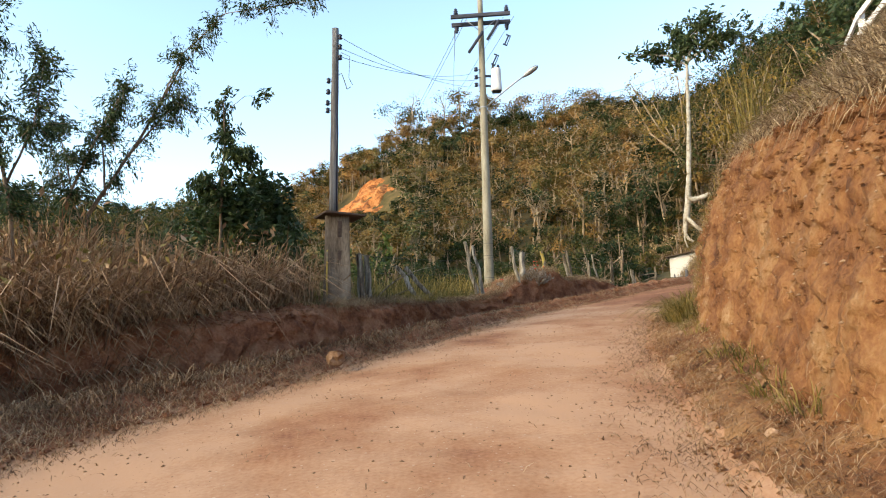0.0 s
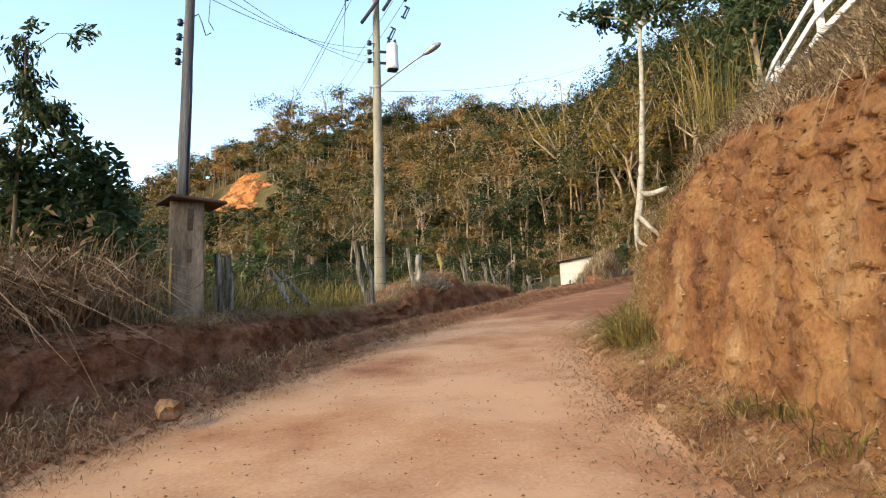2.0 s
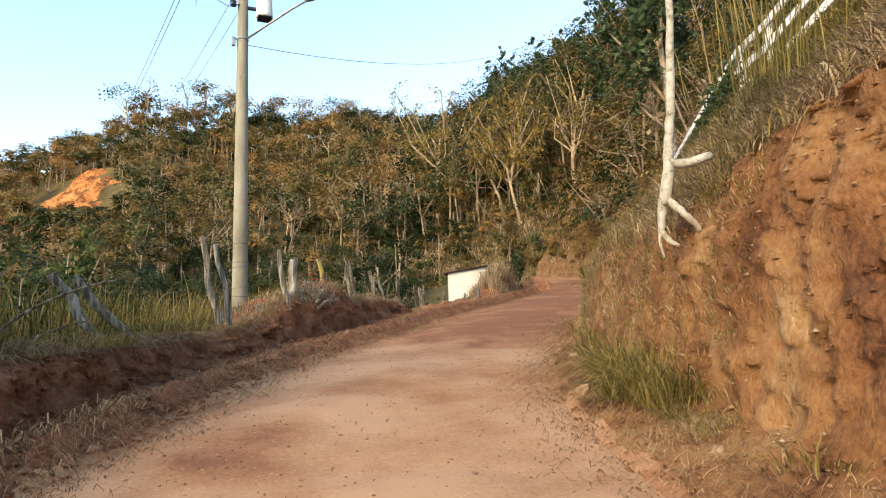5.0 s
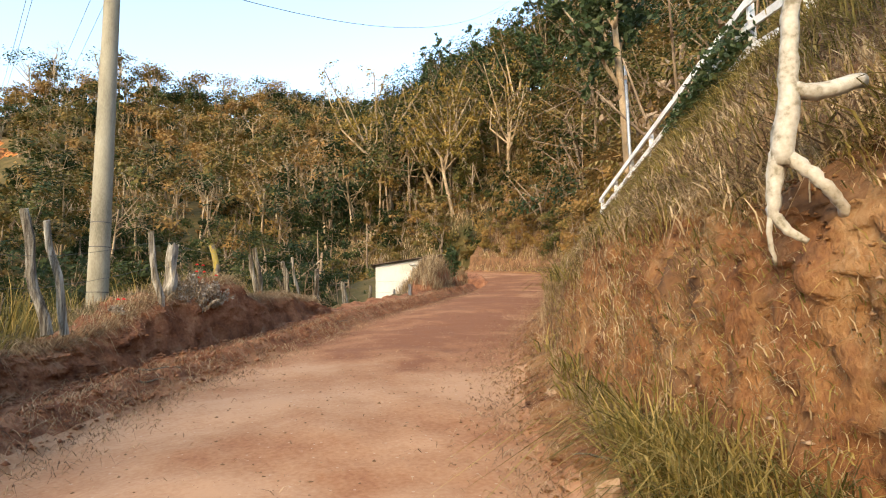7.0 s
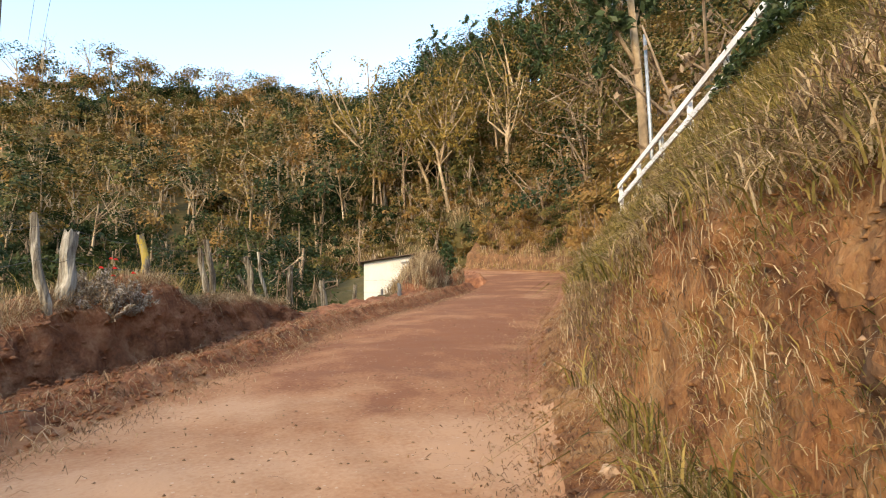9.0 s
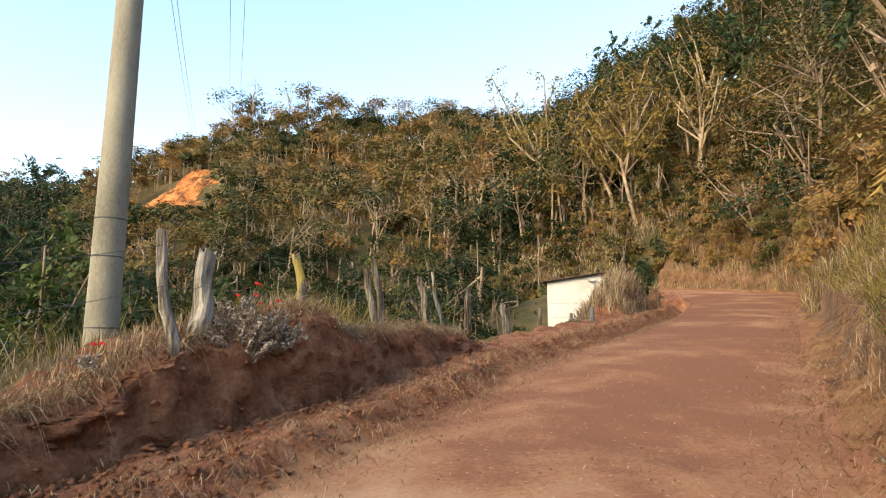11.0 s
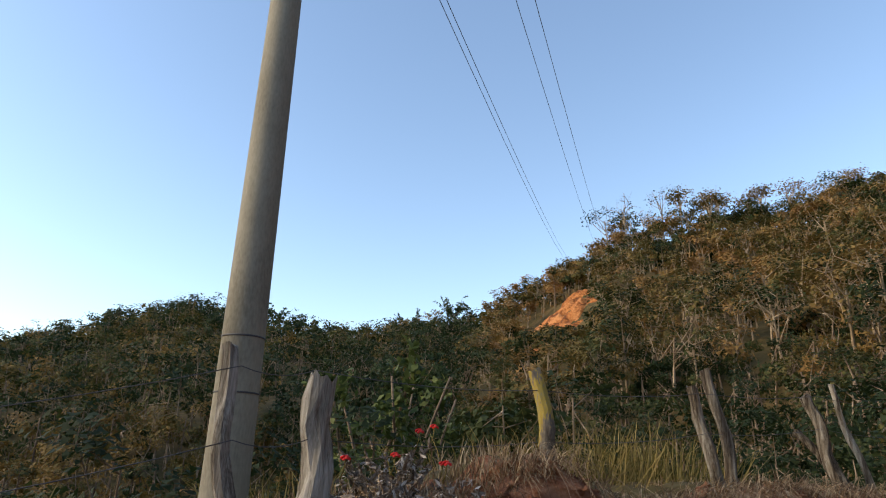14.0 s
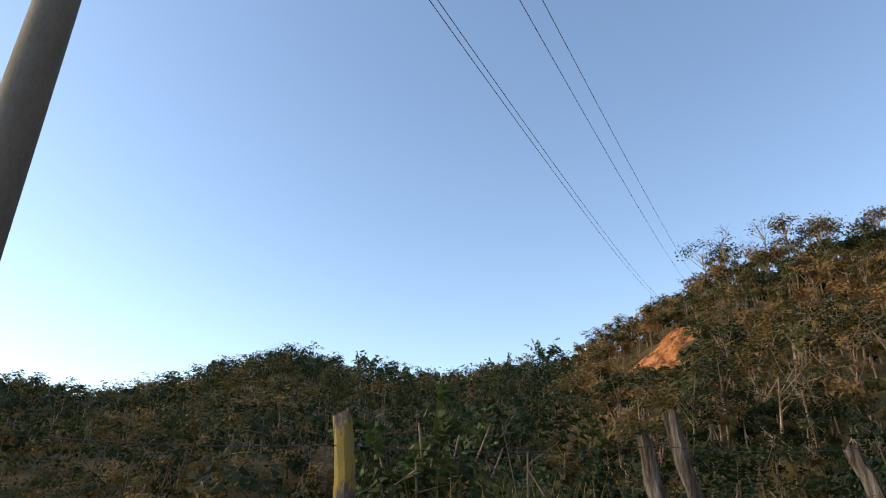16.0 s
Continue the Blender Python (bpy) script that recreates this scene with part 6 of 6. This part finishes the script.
bm = bmesh.new()
bmesh.ops.create_icosphere(bm, subdivisions=3, radius=0.10)
for v in bm.verts:
    d = v.co.normalized()
    v.co = v.co * (1 + 0.4 * noise.noise(d * 2.5))
    v.co.z = max(-0.03, v.co.z * 0.4 + 0.03 * noise.noise(d * 6))
tagged(part("blue_rag", bm, M_BLUE), "crumpled pale blue rag lying at the road edge", "rag").location = (11.3, 21.6, plane(11.3, 21.6) + 0.07)

# bare branches lying behind the pillar
for k, (x, y, z, dx, dy, dz) in enumerate(((-3.1, 13.6, 2.1, -0.9, -0.3, 1.0), (-3.3, 13.3, 2.1, -0.6, -0.5, 0.7), (-3.0, 13.9, 2.2, -1.2, 0.1, 0.5), (-2.9, 13.5, 2.0, -1.4, -0.4, 0.25), (-1.35, 14.2, 2.3, 1.1, 0.5, 0.9), (-1.3, 14.5, 2.2, 0.6, 0.6, 0.5))):
    bm = bmesh.new()
    pts = [(dx * t + 0.12 * math.sin(3 * t + k), dy * t + 0.1 * math.cos(4 * t + k), dz * t * (1.6 - 0.7 * t)) for t in np.linspace(0, 1, 8)]
    tube(bm, pts, list(np.linspace(0.022, 0.006, 8)), 6, True, 0.2, k)
    ob = part("dead_branch", bm, M_POST)
    ob.location = (x, y, z)
    tagged(ob, "pale bare dead branch leaning in the scrub behind the pillar", "branch", "dead branches")
for k, (st, d, a, ln) in enumerate(((8.7, -0.35, 0.3, 0.5), (8.6, -0.25, 0.5, 0.35), (10.6, -0.2, 0.2, 0.3), (10.4, 0.3, 1.2, 0.35), (7.6, 0.35, 2.0, 0.4), (5.6, 0.55, 1.1, 0.6), (9.6, 0.2, 0.7, 0.3))):
    x, y, z = spot(int(st * STEPS), d)
    bm = bmesh.new()
    tube(bm, [(math.cos(a) * ln * t, math.sin(a) * ln * t + 0.03 * math.sin(5 * t), 0.012 * math.sin(7 * t)) for t in np.linspace(-0.5, 0.5, 7)], list(np.linspace(0.012, 0.005, 7)), 6, True, 0.3, k)
    ob = part("stick", bm, M_POST)
    ob.location = (x, y, z + 0.03)
    tagged(ob, "dry broken stick lying at the road edge", "stick", "sticks on the road")
